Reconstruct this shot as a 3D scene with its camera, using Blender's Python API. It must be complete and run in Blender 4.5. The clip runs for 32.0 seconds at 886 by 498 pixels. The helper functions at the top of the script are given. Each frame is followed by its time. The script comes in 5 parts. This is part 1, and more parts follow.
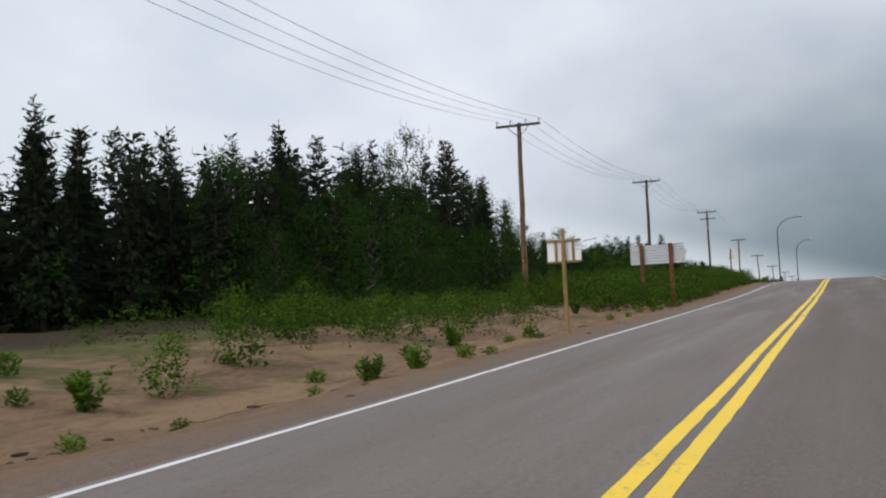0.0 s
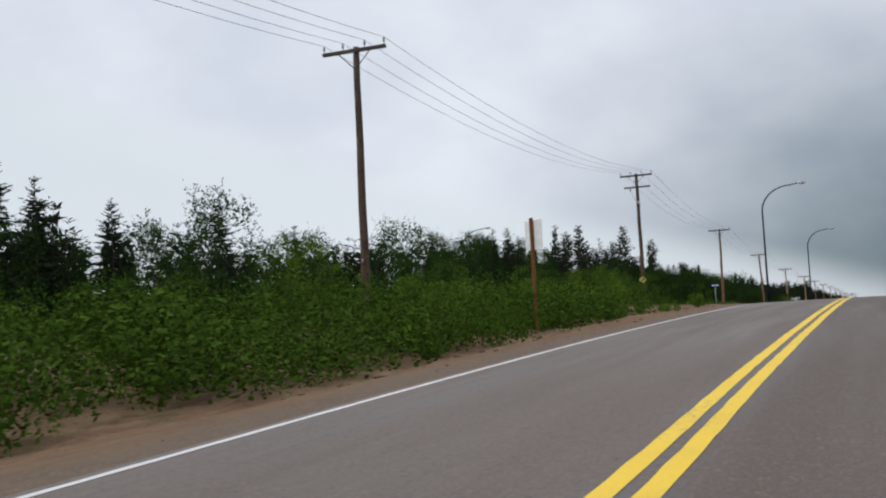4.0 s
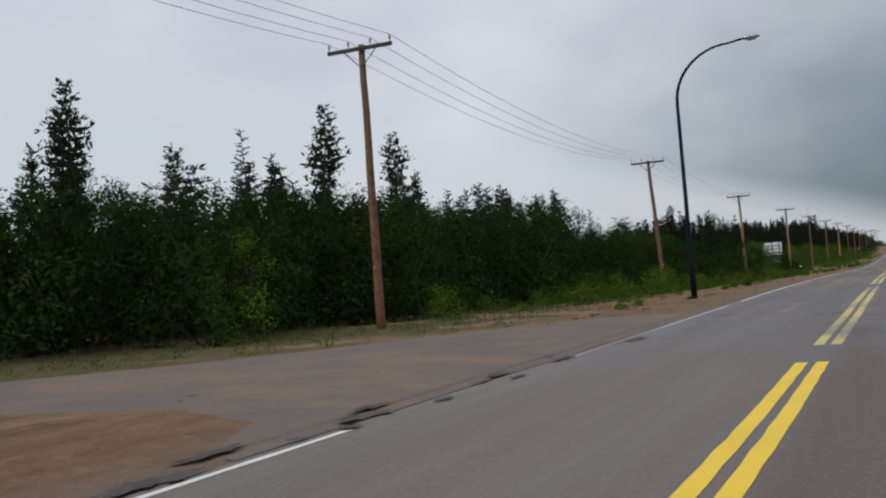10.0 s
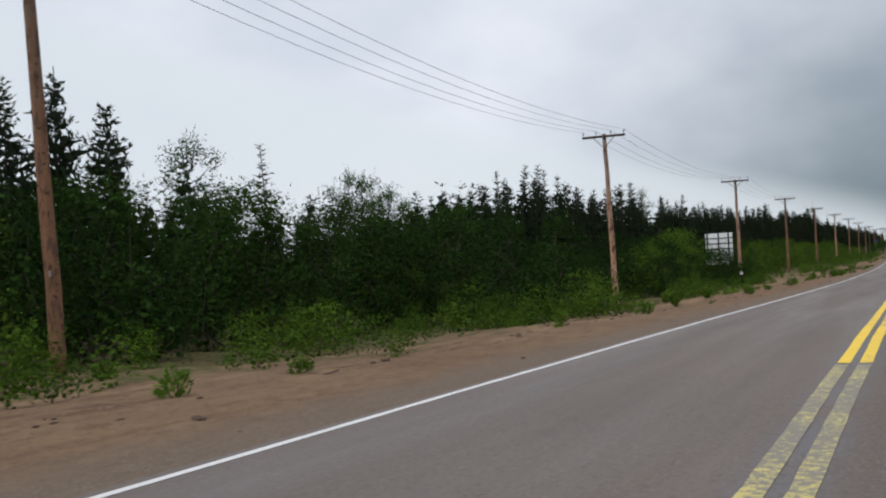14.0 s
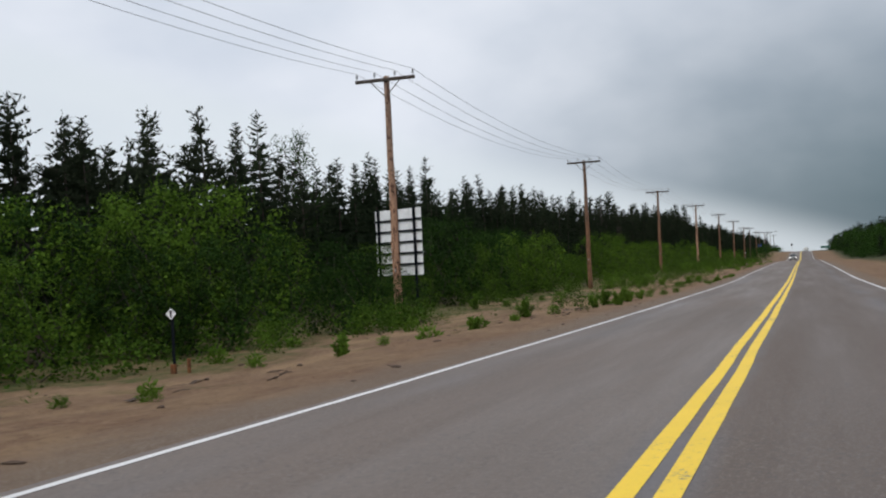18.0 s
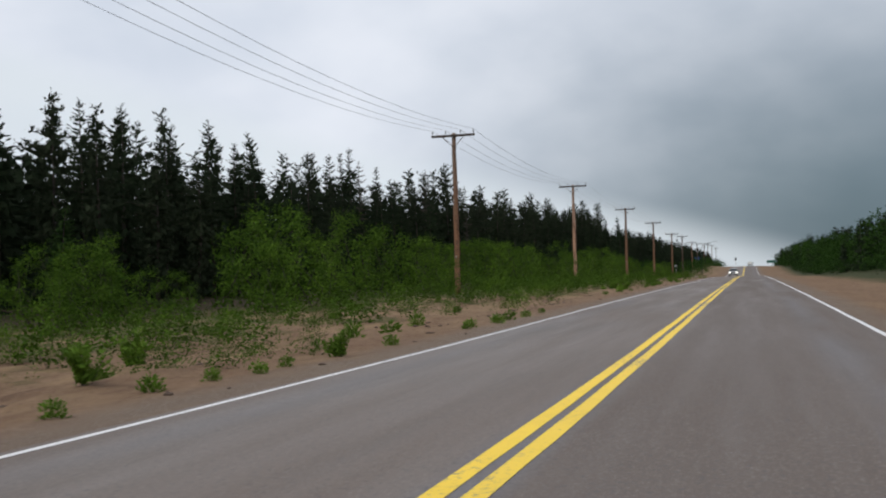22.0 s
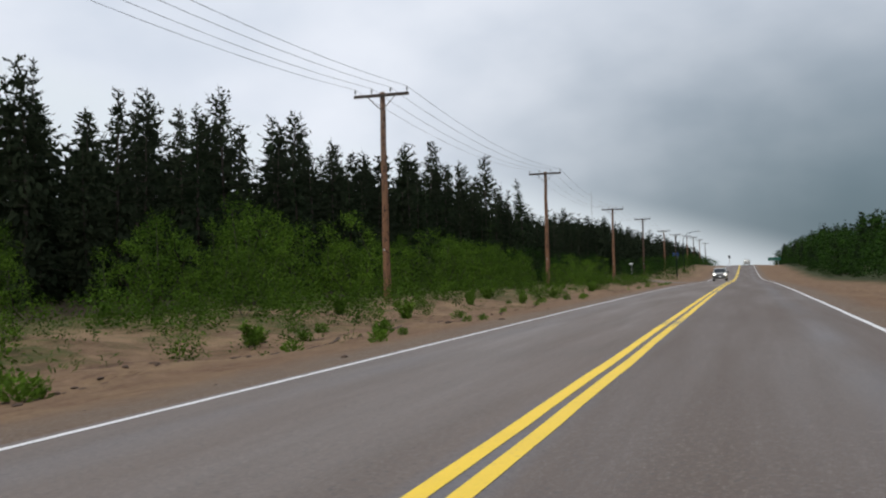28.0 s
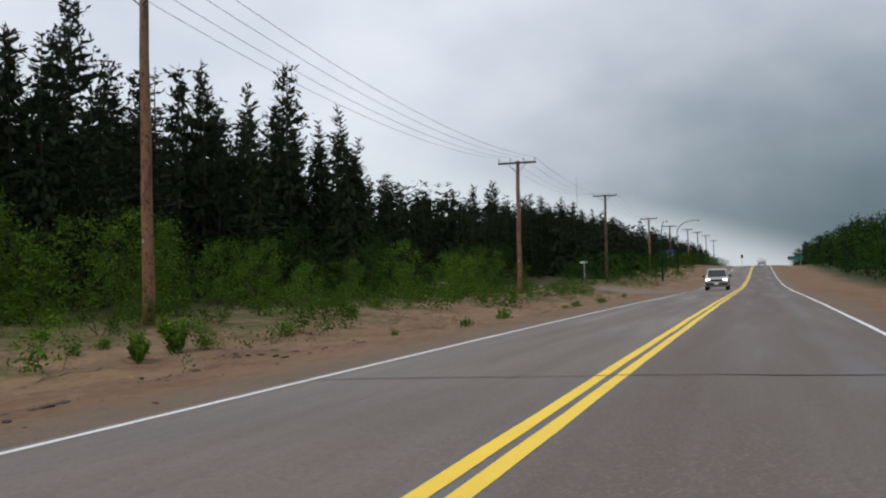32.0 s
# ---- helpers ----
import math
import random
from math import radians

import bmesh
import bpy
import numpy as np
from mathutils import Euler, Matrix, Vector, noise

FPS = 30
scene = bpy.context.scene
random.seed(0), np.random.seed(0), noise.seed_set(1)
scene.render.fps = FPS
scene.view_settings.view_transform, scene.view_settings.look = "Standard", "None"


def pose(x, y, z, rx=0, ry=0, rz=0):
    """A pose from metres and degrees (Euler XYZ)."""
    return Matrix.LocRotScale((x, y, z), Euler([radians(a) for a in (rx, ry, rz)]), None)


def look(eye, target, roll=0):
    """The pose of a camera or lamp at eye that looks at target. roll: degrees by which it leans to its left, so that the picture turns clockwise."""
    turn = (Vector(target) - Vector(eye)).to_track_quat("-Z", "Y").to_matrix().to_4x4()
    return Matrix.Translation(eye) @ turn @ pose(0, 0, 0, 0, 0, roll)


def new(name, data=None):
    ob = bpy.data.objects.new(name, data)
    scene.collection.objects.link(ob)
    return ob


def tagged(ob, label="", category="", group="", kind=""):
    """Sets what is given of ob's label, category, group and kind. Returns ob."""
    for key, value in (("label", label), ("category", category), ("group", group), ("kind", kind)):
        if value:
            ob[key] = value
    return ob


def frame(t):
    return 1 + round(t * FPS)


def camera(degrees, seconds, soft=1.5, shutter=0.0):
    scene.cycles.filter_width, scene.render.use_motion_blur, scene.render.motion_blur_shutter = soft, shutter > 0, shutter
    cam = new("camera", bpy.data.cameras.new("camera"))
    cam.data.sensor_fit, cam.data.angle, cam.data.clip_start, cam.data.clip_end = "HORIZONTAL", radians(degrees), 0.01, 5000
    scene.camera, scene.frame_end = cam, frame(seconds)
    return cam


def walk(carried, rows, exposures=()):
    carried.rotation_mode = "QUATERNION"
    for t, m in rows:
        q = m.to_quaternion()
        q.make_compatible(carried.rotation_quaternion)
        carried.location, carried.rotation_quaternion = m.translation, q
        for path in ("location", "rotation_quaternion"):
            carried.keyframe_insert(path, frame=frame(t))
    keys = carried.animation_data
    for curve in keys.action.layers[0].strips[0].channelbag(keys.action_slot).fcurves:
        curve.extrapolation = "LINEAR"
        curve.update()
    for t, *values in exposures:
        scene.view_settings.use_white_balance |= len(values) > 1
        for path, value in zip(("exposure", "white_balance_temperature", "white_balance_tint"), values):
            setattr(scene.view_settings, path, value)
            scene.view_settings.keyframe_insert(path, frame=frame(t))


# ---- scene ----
EXPOSURES = [(0, .04), (4, 0), (6, -.13), (9.5, -.26), (11, -.14), (12.2, 0), (16, .02), (24, .02), (26, .08), (29, .06), (31, .02), (32, 0)]
cam = camera(44.92, 32.0, soft=2.1, shutter=0.06)
# seconds, x, y, z, pitch, roll, yaw
PATH = [
    (0.0, 1.117, -25.47, 12.934, 3.80, 2.71, 20.52),
    (0.5, 1.151, -17.49, 13.186, 3.85, 2.69, 20.50),
    (1.0, 1.184, -9.5, 13.429, 3.99, 2.59, 20.24),
    (1.5, 1.217, -1.52, 13.623, 4.05, 2.72, 21.17),
    (2.0, 1.251, 6.48, 13.827, 3.87, 2.60, 23.06),
    (2.5, 1.3, 14.53, 14.064, 4.01, 2.55, 22.35),
    (3.0, 1.336, 22.59, 14.306, 4.15, 2.82, 22.14),
    (3.5, 1.321, 30.67, 14.580, 4.25, 2.92, 21.94),
    (5.5, 1.031, 62.89, 15.793, 3.42, 3.21, 23.44),
    (6.0, 0.978, 70.8, 16.024, 3.26, 3.13, 22.88),
    (6.5, 0.927, 78.54, 16.184, 3.08, 3.50, 23.20),
    (7.0, 0.89, 86.23, 16.283, 3.14, 3.31, 22.88),
    (7.5, 0.873, 94.0, 16.375, 2.67, 3.83, 23.12),
    (8.0, 0.879, 101.79, 16.439, 1.79, 3.71, 23.26),
    (8.5, 0.92, 109.58, 16.475, 1.43, 3.54, 23.37),
    (9.0, 0.976, 117.35, 16.454, 1.13, 2.99, 23.40),
    (9.5, 1.04, 125.08, 16.425, 1.23, 3.46, 22.92),
    (10.0, 1.087, 132.8, 16.390, 1.47, 4.73, 23.33),
    (10.5, 1.088, 140.54, 16.306, 0.70, 3.11, 22.57),
    (11.0, 1.047, 148.27, 16.224, 0.58, 3.89, 22.73),
    (11.5, 0.94, 155.96, 16.101, -0.07, 2.47, 24.01),
    (12.0, 0.826, 163.6, 15.971, -0.23, 2.09, 24.60),
    (12.5, 0.771, 171.13, 15.926, 0.61, 1.90, 24.55),
    (13.0, 0.739, 178.65, 15.884, 0.73, 2.35, 23.97),
    (13.5, 0.72, 186.3, 15.807, 0.83, 2.65, 23.87),
    (15.5, 0.754, 217.27, 15.325, 0.57, 4.13, 23.69),
    (16.0, 0.765, 224.92, 15.160, 0.46, 4.05, 23.78),
    (16.5, 0.769, 232.66, 15.013, 1.30, 2.16, 20.44),
    (17.0, 0.778, 240.38, 14.872, 1.10, 2.28, 16.65),
    (17.5, 0.805, 247.97, 14.758, 1.12, 2.66, 17.78),
    (18.0, 0.839, 255.53, 14.644, 0.89, 2.89, 18.59),
    (18.5, 0.861, 263.13, 14.517, 1.11, 2.78, 18.47),
    (19.0, 0.897, 270.74, 14.393, 1.25, 2.77, 18.18),
    (19.5, 0.964, 278.32, 14.272, 1.28, 3.06, 18.25),
    (20.0, 1.073, 285.9, 14.166, 1.46, 3.10, 17.91),
    (20.5, 1.274, 293.48, 14.082, 1.40, 2.86, 16.27),
    (21.0, 1.467, 301.07, 14.010, 1.58, 2.53, 15.41),
    (21.5, 1.554, 308.72, 13.947, 1.53, 2.09, 15.77),
    (22.0, 1.58, 316.39, 13.881, 1.33, 1.88, 15.95),
    (22.5, 1.544, 324.03, 13.808, 1.26, 1.85, 16.19),
    (23.0, 1.481, 331.68, 13.747, 1.35, 1.67, 16.11),
    (23.5, 1.427, 339.38, 13.678, 1.61, 1.49, 16.21),
    (24.0, 1.379, 347.1, 13.634, 2.02, 1.71, 16.38),
    (24.5, 1.348, 354.8, 13.665, 2.13, 1.61, 16.40),
    (25.0, 1.317, 362.49, 13.688, 2.00, 1.43, 16.58),
    (25.5, 1.259, 370.15, 13.665, 1.69, 1.62, 16.39),
    (26.0, 1.215, 377.78, 13.631, 1.63, 1.80, 16.28),
    (26.5, 1.246, 385.4, 13.600, 1.63, 2.10, 16.19),
    (28.5, 1.615, 415.49, 13.489, 1.17, 1.95, 15.71),
    (29.0, 1.614, 422.83, 13.462, 1.08, 2.09, 15.93),
    (29.5, 1.598, 430.08, 13.447, 1.15, 1.85, 16.10),
    (30.0, 1.584, 437.24, 13.424, 1.22, 1.23, 16.21),
    (30.5, 1.586, 444.31, 13.373, 1.02, 1.27, 16.27),
    (31.0, 1.606, 451.29, 13.326, 0.98, 1.40, 16.10),
    (31.5, 1.655, 458.13, 13.312, 1.29, 1.53, 16.30),
    (32.0, 1.714, 464.91, 13.294, 1.35, 1.82, 16.51),
]
walk(cam, [(t, pose(x, y, z, 90 + p, r, w)) for t, x, y, z, p, r, w in PATH], EXPOSURES)

# grade of the road every 30 m from y = -30
GRADE = [11.73, 12.51, 13.45, 14.57, 15.24, 15.24, 15.00, 14.74, 14.31, 13.77, 13.27, 12.89, 12.62, 12.55, 12.46, 12.34, 12.21, 12.03, 11.77, 11.44, 11.19, 11.22, 11.5, 11.96, 12.44, 12.8, 12.96, 12.96, 12.84, 12.65, 12.42, 12.17, 11.37, 9.97, 8.17, 6.17]

# ---------------------------------------------------------------- light
world = bpy.data.worlds.new("overcast_sky")
world.use_nodes = True
scene.world = world


def wire_world():
    nt = world.node_tree
    nt.nodes.clear()

    def n(kind, **kw):
        node = nt.nodes.new(kind)
        for key, value in kw.items():
            node.inputs[key].default_value = value
        return node

    def math_node(op, a, b=None, clamp=False):
        m = nt.nodes.new("ShaderNodeMath")
        m.operation, m.use_clamp = op, clamp
        for i, v in enumerate((a, b)):
            if v is None:
                continue
            if isinstance(v, (int, float)):
                m.inputs[i].default_value = v
            else:
                nt.links.new(v, m.inputs[i])
        return m.outputs[0]

    def ramp(value, lo, hi):
        r = nt.nodes.new("ShaderNodeMapRange")
        r.interpolation_type = "SMOOTHSTEP"
        nt.links.new(value, r.inputs[0])
        r.inputs[1].default_value, r.inputs[2].default_value = lo, hi
        return r.outputs[0]

    def mixc(f, a, b):
        m = nt.nodes.new("ShaderNodeMix")
        m.data_type = "RGBA"
        nt.links.new(f, m.inputs[0])
        for i, v in ((6, a), (7, b)):
            if isinstance(v, tuple):
                m.inputs[i].default_value = (*v, 1)
            else:
                nt.links.new(v, m.inputs[i])
        return m.outputs[2]

    tc = n("ShaderNodeTexCoord")
    sep = n("ShaderNodeSeparateXYZ")
    nt.links.new(tc.outputs["Generated"], sep.inputs[0])
    stretch = n("ShaderNodeMapping")
    stretch.inputs["Scale"].default_value = (1, 1, 1.7)
    nt.links.new(tc.outputs["Generated"], stretch.inputs[0])
    big = n("ShaderNodeTexNoise", Scale=2.3, Detail=5, Roughness=.55)
    nt.links.new(stretch.outputs[0], big.inputs["Vector"])
    fine = n("ShaderNodeTexNoise", Scale=9.0, Detail=4, Roughness=.5)
    nt.links.new(stretch.outputs[0], fine.inputs["Vector"])
    wob = math_node("ADD", math_node("MULTIPLY", math_node("SUBTRACT", big.outputs[0], .5), .17),
                    math_node("MULTIPLY", math_node("SUBTRACT", fine.outputs[0], .5), .06))
    # the heavy rain cloud stands over the far end of the road
    az = math_node("ARCTAN2", math_node("MULTIPLY", sep.outputs[0], -1), sep.outputs[1])   # left of the road is positive
    el = math_node("ARCSINE", sep.outputs[2])
    side = math_node("ADD", az, wob)
    heavy = ramp(side, .42, -.12)
    heavy2 = ramp(math_node("ADD", az, math_node("MULTIPLY", wob, .5)), -2.6, -1.6)
    high = ramp(math_node("ADD", el, math_node("MULTIPLY", wob, .4)), .36, .02)
    heavy = math_node("MULTIPLY", math_node("MULTIPLY", heavy, high), heavy2)
    low = ramp(math_node("ADD", el, math_node("ADD", math_node("MULTIPLY", wob, .14), math_node("MULTIPLY", az, -.28))), .038, -.004)
    light_sky = mixc(ramp(math_node("ADD", big.outputs[0], math_node("MULTIPLY", fine.outputs[0], .3)), .38, .92), SKY_A, SKY_B)
    cover = mixc(heavy, light_sky, SKY_DARK)
    cover = mixc(math_node("MULTIPLY", low, .75), cover, SKY_LOW)
    sky = n("ShaderNodeTexSky")
    sky.sky_type, sky.sun_disc = "NISHITA", False
    sky.sun_elevation, sky.sun_rotation = SUN_EL, SUN_ROT
    blue = n("ShaderNodeMixRGB")
    blue.blend_type = "MULTIPLY"
    blue.inputs[0].default_value = 1
    nt.links.new(sky.outputs[0], blue.inputs[1])
    blue.inputs[2].default_value = (.08, .08, .08, 1)
    m = n("ShaderNodeMixRGB")
    m.inputs[0].default_value = .93
    nt.links.new(blue.outputs[0], m.inputs[1])
    nt.links.new(cover, m.inputs[2])
    bg = n("ShaderNodeBackground", Strength=1.0)
    nt.links.new(m.outputs[0], bg.inputs[0])
    out = n("ShaderNodeOutputWorld")
    nt.links.new(bg.outputs[0], out.inputs[0])


SKY_A, SKY_B = (.64, .70, .80), (.84, .875, .95)
SKY_DARK, SKY_LOW = (.120, .172, .208), (.74, .80, .85)
SUN_EL, SUN_ROT = radians(53), radians(-148)
wire_world()
sun = new("sun", bpy.data.lights.new("sun", "SUN"))
sun.data.energy, sun.data.angle, sun.data.color = 1.35, radians(30), (1, .97, .92)
sun.matrix_world = look((-25, -40, 62), (0, 0, 0))


# ---------------------------------------------------------------- materials
class Mat:
    """A principled material with a few ways to vary its colour."""

    def __init__(self, name, colour, rough=.8, metal=0.0, spec=.3):
        self.m = bpy.data.materials.new(name)
        self.m.use_nodes = True
        self.nt = self.m.node_tree
        self.b = self.nt.nodes["Principled BSDF"]
        self.b.inputs["Roughness"].default_value = rough
        self.b.inputs["Metallic"].default_value = metal
        self.b.inputs["Specular IOR Level"].default_value = spec
        self.b.inputs["Base Color"].default_value = (*colour, 1)
        self.c = None
        self.base = colour
        self.pos = None

    def link(self, a, b):
        self.nt.links.new(a, b)

    def where(self, scale=(1, 1, 1), obj=False):
        g = self.nt.nodes.new("ShaderNodeTexCoord" if obj else "ShaderNodeNewGeometry")
        mp = self.nt.nodes.new("ShaderNodeMapping")
        mp.inputs["Scale"].default_value = scale
        self.link(g.outputs["Object" if obj else "Position"], mp.inputs[0])
        return mp.outputs[0]

    def noise(self, scale, detail=4, rough=.55, stretch=(1, 1, 1), obj=False):
        n = self.nt.nodes.new("ShaderNodeTexNoise")
        n.inputs["Scale"].default_value, n.inputs["Detail"].default_value, n.inputs["Roughness"].default_value = scale, detail, rough
        self.link(self.where(stretch, obj), n.inputs["Vector"])
        return n.outputs[0]

    def range(self, v, lo, hi, a=0.0, b=1.0):
        r = self.nt.nodes.new("ShaderNodeMapRange")
        self.link(v, r.inputs[0])
        for i, x in enumerate((lo, hi, a, b)):
            r.inputs[i + 1].default_value = x
        return r.outputs[0]

    def calc(self, op, a, b):
        m = self.nt.nodes.new("ShaderNodeMath")
        m.operation = op
        for i, v in enumerate((a, b)):
            if isinstance(v, (int, float)):
                m.inputs[i].default_value = v
            else:
                self.link(v, m.inputs[i])
        return m.outputs[0]

    def blend(self, fac, colour):
        """Lay colour over what is there, where fac is high."""
        m = self.nt.nodes.new("ShaderNodeMix")
        m.data_type = "RGBA"
        if isinstance(fac, (int, float)):
            m.inputs[0].default_value = fac
        else:
            self.link(fac, m.inputs[0])
        if self.c is None:
            m.inputs[6].default_value = (*self.base, 1)
        else:
            self.link(self.c, m.inputs[6])
        m.inputs[7].default_value = (*colour, 1)
        self.c = m.outputs[2]
        self.link(self.c, self.b.inputs["Base Color"])
        return self

    def bump(self, v, strength=.3, dist=.01):
        n = self.nt.nodes.new("ShaderNodeBump")
        n.inputs["Strength"].default_value, n.inputs["Distance"].default_value = strength, dist
        self.link(v, n.inputs["Height"])
        self.link(n.outputs[0], self.b.inputs["Normal"])
        return self

    def rough(self, v, a, b):
        self.link(self.range(v, .3, .7, a, b), self.b.inputs["Roughness"])
        return self

    def rand(self, per_island=False):
        if per_island:
            return self.nt.nodes.new("ShaderNodeNewGeometry").outputs["Random Per Island"]
        return self.nt.nodes.new("ShaderNodeObjectInfo").outputs["Random"]

    def axis(self, k):
        s = self.nt.nodes.new("ShaderNodeSeparateXYZ")
        self.link(self.nt.nodes.new("ShaderNodeNewGeometry").outputs["Position"], s.inputs[0])
        return s.outputs[k]


def plain(name, colour, rough=.7, metal=0.0, dirt=(.1, .09, .08), amount=.35, scale=6):
    a = Mat(name, colour, rough, metal)
    a.blend(a.range(a.noise(scale, 5), .45, .75, 0, amount), dirt)
    a.bump(a.noise(scale * 9, 3), .15, .004)
    return a.m


def asphalt_material():
    a = Mat("asphalt", (.156, .125, .107), .8, 0, .15)
    a.blend(a.range(a.noise(.35, 4, .6, (2.6, .16, 1)), .40, .66, 0, .55), (.174, .150, .135))     # worn wheel lanes
    a.blend(a.range(a.noise(1.1, 5, .6, (1.5, .10, 1)), .50, .72, 0, .45), (.106, .087, .075))     # darker streaks
    a.blend(a.range(a.noise(.10, 3, .5), .52, .70, 0, .5), (.124, .106, .094))
    own = a.range(a.calc("ADD", a.axis(0), a.calc("MULTIPLY", a.noise(.5, 3, .5, (1, .2, 1)), .5)), .2, .7, 0, .8)
    a.blend(own, (.114, .088, .073))     # the right lane, darker and browner
    way = a.calc("ADD", a.axis(0), a.calc("MULTIPLY", a.noise(.12, 3, .5, (.2, 1, 1)), .7))
    for x, amount in ((3.15, .55), (-2.7, .45)):     # polished tracks
        near = a.range(a.calc("ABSOLUTE", a.calc("SUBTRACT", way, x), 0), .50, .05)
        a.blend(a.calc("MULTIPLY", near, a.range(a.noise(.6, 4, .6, (1, .25, 1)), .35, .62, 0, amount)), (.160, .156, .162))
    mid = a.range(a.calc("ABSOLUTE", a.axis(0), 0), .34, .14, 0, .7)
    a.blend(a.calc("MULTIPLY", mid, a.range(a.noise(.4, 3), .35, .55)), (.145, .146, .160))     # sealed joint between the centre lines
    # the old blue-grey surface of the junction, patchy and oil-stained
    old = a.calc("MULTIPLY", a.range(a.axis(1), 145, 151), a.range(a.axis(1), 181, 174))
    a.blend(a.calc("MULTIPLY", old, a.range(a.noise(.55, 5, .65), .36, .56, 0, .85)), (.150, .148, .156))
    a.blend(a.calc("MULTIPLY", old, a.range(a.noise(.8, 6, .75, (1, .6, 1)), .55, .64, 0, .7)), (.075, .070, .072))
    chips = a.noise(30, 4, .8)
    a.blend(a.range(chips, .53, .64, 0, .7), (.235, .206, .184))
    a.blend(a.range(a.noise(20, 4, .8), .54, .64, 0, .75), (.085, .08, .08))
    a.blend(a.range(a.noise(2.5, 6, .7), .66, .74, 0, .4), (.09, .085, .085))
    a.rough(a.noise(.35, 4, .6, (2.6, .16, 1)), .80, .52)
    a.bump(chips, .5, .006)
    return a.m


def paint_material(name, colour, worn, under=(.16, .15, .148)):
    a = Mat(name, colour, .6, 0, .35)
    a.blend(a.range(a.noise(.8, 4, .6), .45, .75, 0, .35), tuple(c * .72 for c in colour))
    wear = a.calc("ADD", a.calc("MULTIPLY", a.noise(16, 5, .75), .5), a.calc("MULTIPLY", a.noise(.45, 3, .6, (1, .4, 1)), .5))
    a.blend(a.range(wear, worn, worn + .05, 0, .9), under)
    a.blend(a.range(a.noise(40, 3, .7), .52, .72, 0, .35), tuple(c * .6 for c in colour))
    a.bump(a.noise(70, 3), .3, .004)
    return a.m


def ground_material():
    a = Mat("sand_and_grass", (.216, .141, .083), .95, 0, .15)
    a.blend(a.range(a.noise(.30, 6, .68), .42, .62, 0, .75), (.160, .094, .059))
    a.blend(a.range(a.noise(2.2, 6, .72, (1.5, .35, 1)), .48, .60, 0, .6), (.135, .080, .050))     # tracks along the verge
    # pale dry crust beyond the shoulder
    beyond = a.range(a.calc("ADD", a.axis(0), a.calc("MULTIPLY", a.noise(.8, 4), 1.6)), -5.4, -6.1)
    a.blend(a.calc("MULTIPLY", beyond, a.range(a.noise(.38, 6, .62, (1.7, .6, 1)), .50, .60, 0, .7)), (.275, .185, .105))
    a.blend(a.calc("MULTIPLY", beyond, a.range(a.noise(.55, 6, .68, (2.2, .5, 1)), .57, .64, 0, .8)), (.105, .062, .040))
    a.blend(a.range(a.noise(4, 6, .75, (1.2, .7, 1)), .53, .64, 0, .65), (.262, .170, .108))
    a.blend(a.range(a.noise(3.1, 6, .78, (1.3, .6, 1)), .56, .63, 0, .55), (.115, .068, .044))
    a.blend(a.range(a.noise(14, 4, .75), .56, .66, 0, .75), (.080, .050, .034))
    gravel = a.range(a.calc("ADD", a.calc("ABSOLUTE", a.axis(0), 0), a.calc("MULTIPLY", a.noise(.9, 4, .6, (1, .4, 1)), 1.3)), 5.9, 5.0, 0, .75)
    a.blend(gravel, (.152, .116, .089))
    a.blend(a.calc("MULTIPLY", gravel, a.range(a.noise(34, 3, .8), .52, .62)), (.27, .225, .19))
    green = a.range(a.calc("ADD", a.calc("MULTIPLY", a.axis(0), -.055), a.calc("MULTIPLY", a.noise(.30, 5, .65), 1.6)), 1.33, 1.62)
    a.blend(a.calc("MULTIPLY", green, .8), (.100, .088, .032))
    a.blend(a.calc("MULTIPLY", green, a.range(a.noise(3, 4), .45, .6)), (.058, .074, .020))
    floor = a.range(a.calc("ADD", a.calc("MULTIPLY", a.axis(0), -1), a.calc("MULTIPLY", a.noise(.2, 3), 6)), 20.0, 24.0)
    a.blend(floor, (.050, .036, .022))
    right = a.range(a.calc("ADD", a.axis(0), a.calc("MULTIPLY", a.noise(.2, 3), 5)), 13.0, 16.0)
    a.blend(right, (.045, .050, .020))
    a.bump(a.calc("ADD", a.noise(28, 4, .7), a.calc("MULTIPLY", a.noise(5, 5), 2.5)), .75, .04)
    return a.m


def leaf_material(name, colour, light, dark, through_light=.25):
    a = Mat(name, colour, .8, 0, .02)
    a.blend(a.range(a.rand(True), .35, 1, 0, .5), light)
    a.blend(a.range(a.rand(True), .45, 0, 0, .3), dark)
    a.blend(a.range(a.rand(), 0, 1, 0, .6), dark)
    a.blend(a.range(a.noise(2.6, 4, .65), .56, .40, 0, .55), dark)
    t = a.nt.nodes.new("ShaderNodeBsdfTranslucent")
    a.link(a.c, t.inputs[0])
    mix = a.nt.nodes.new("ShaderNodeMixShader")
    mix.inputs[0].default_value = through_light
    out = a.nt.nodes["Material Output"]
    a.link(a.b.outputs[0], mix.inputs[1])
    a.link(t.outputs[0], mix.inputs[2])
    a.link(mix.outputs[0], out.inputs[0])
    return a.m


def bark_material(name, colour, dark):
    a = Mat(name, colour, .9, 0, .15)
    a.blend(a.range(a.noise(9, 5, .7, (1, 1, .25)), .45, .65, 0, .8), dark)
    a.bump(a.noise(20, 4, .7, (1, 1, .2)), .6, .02)
    return a.m


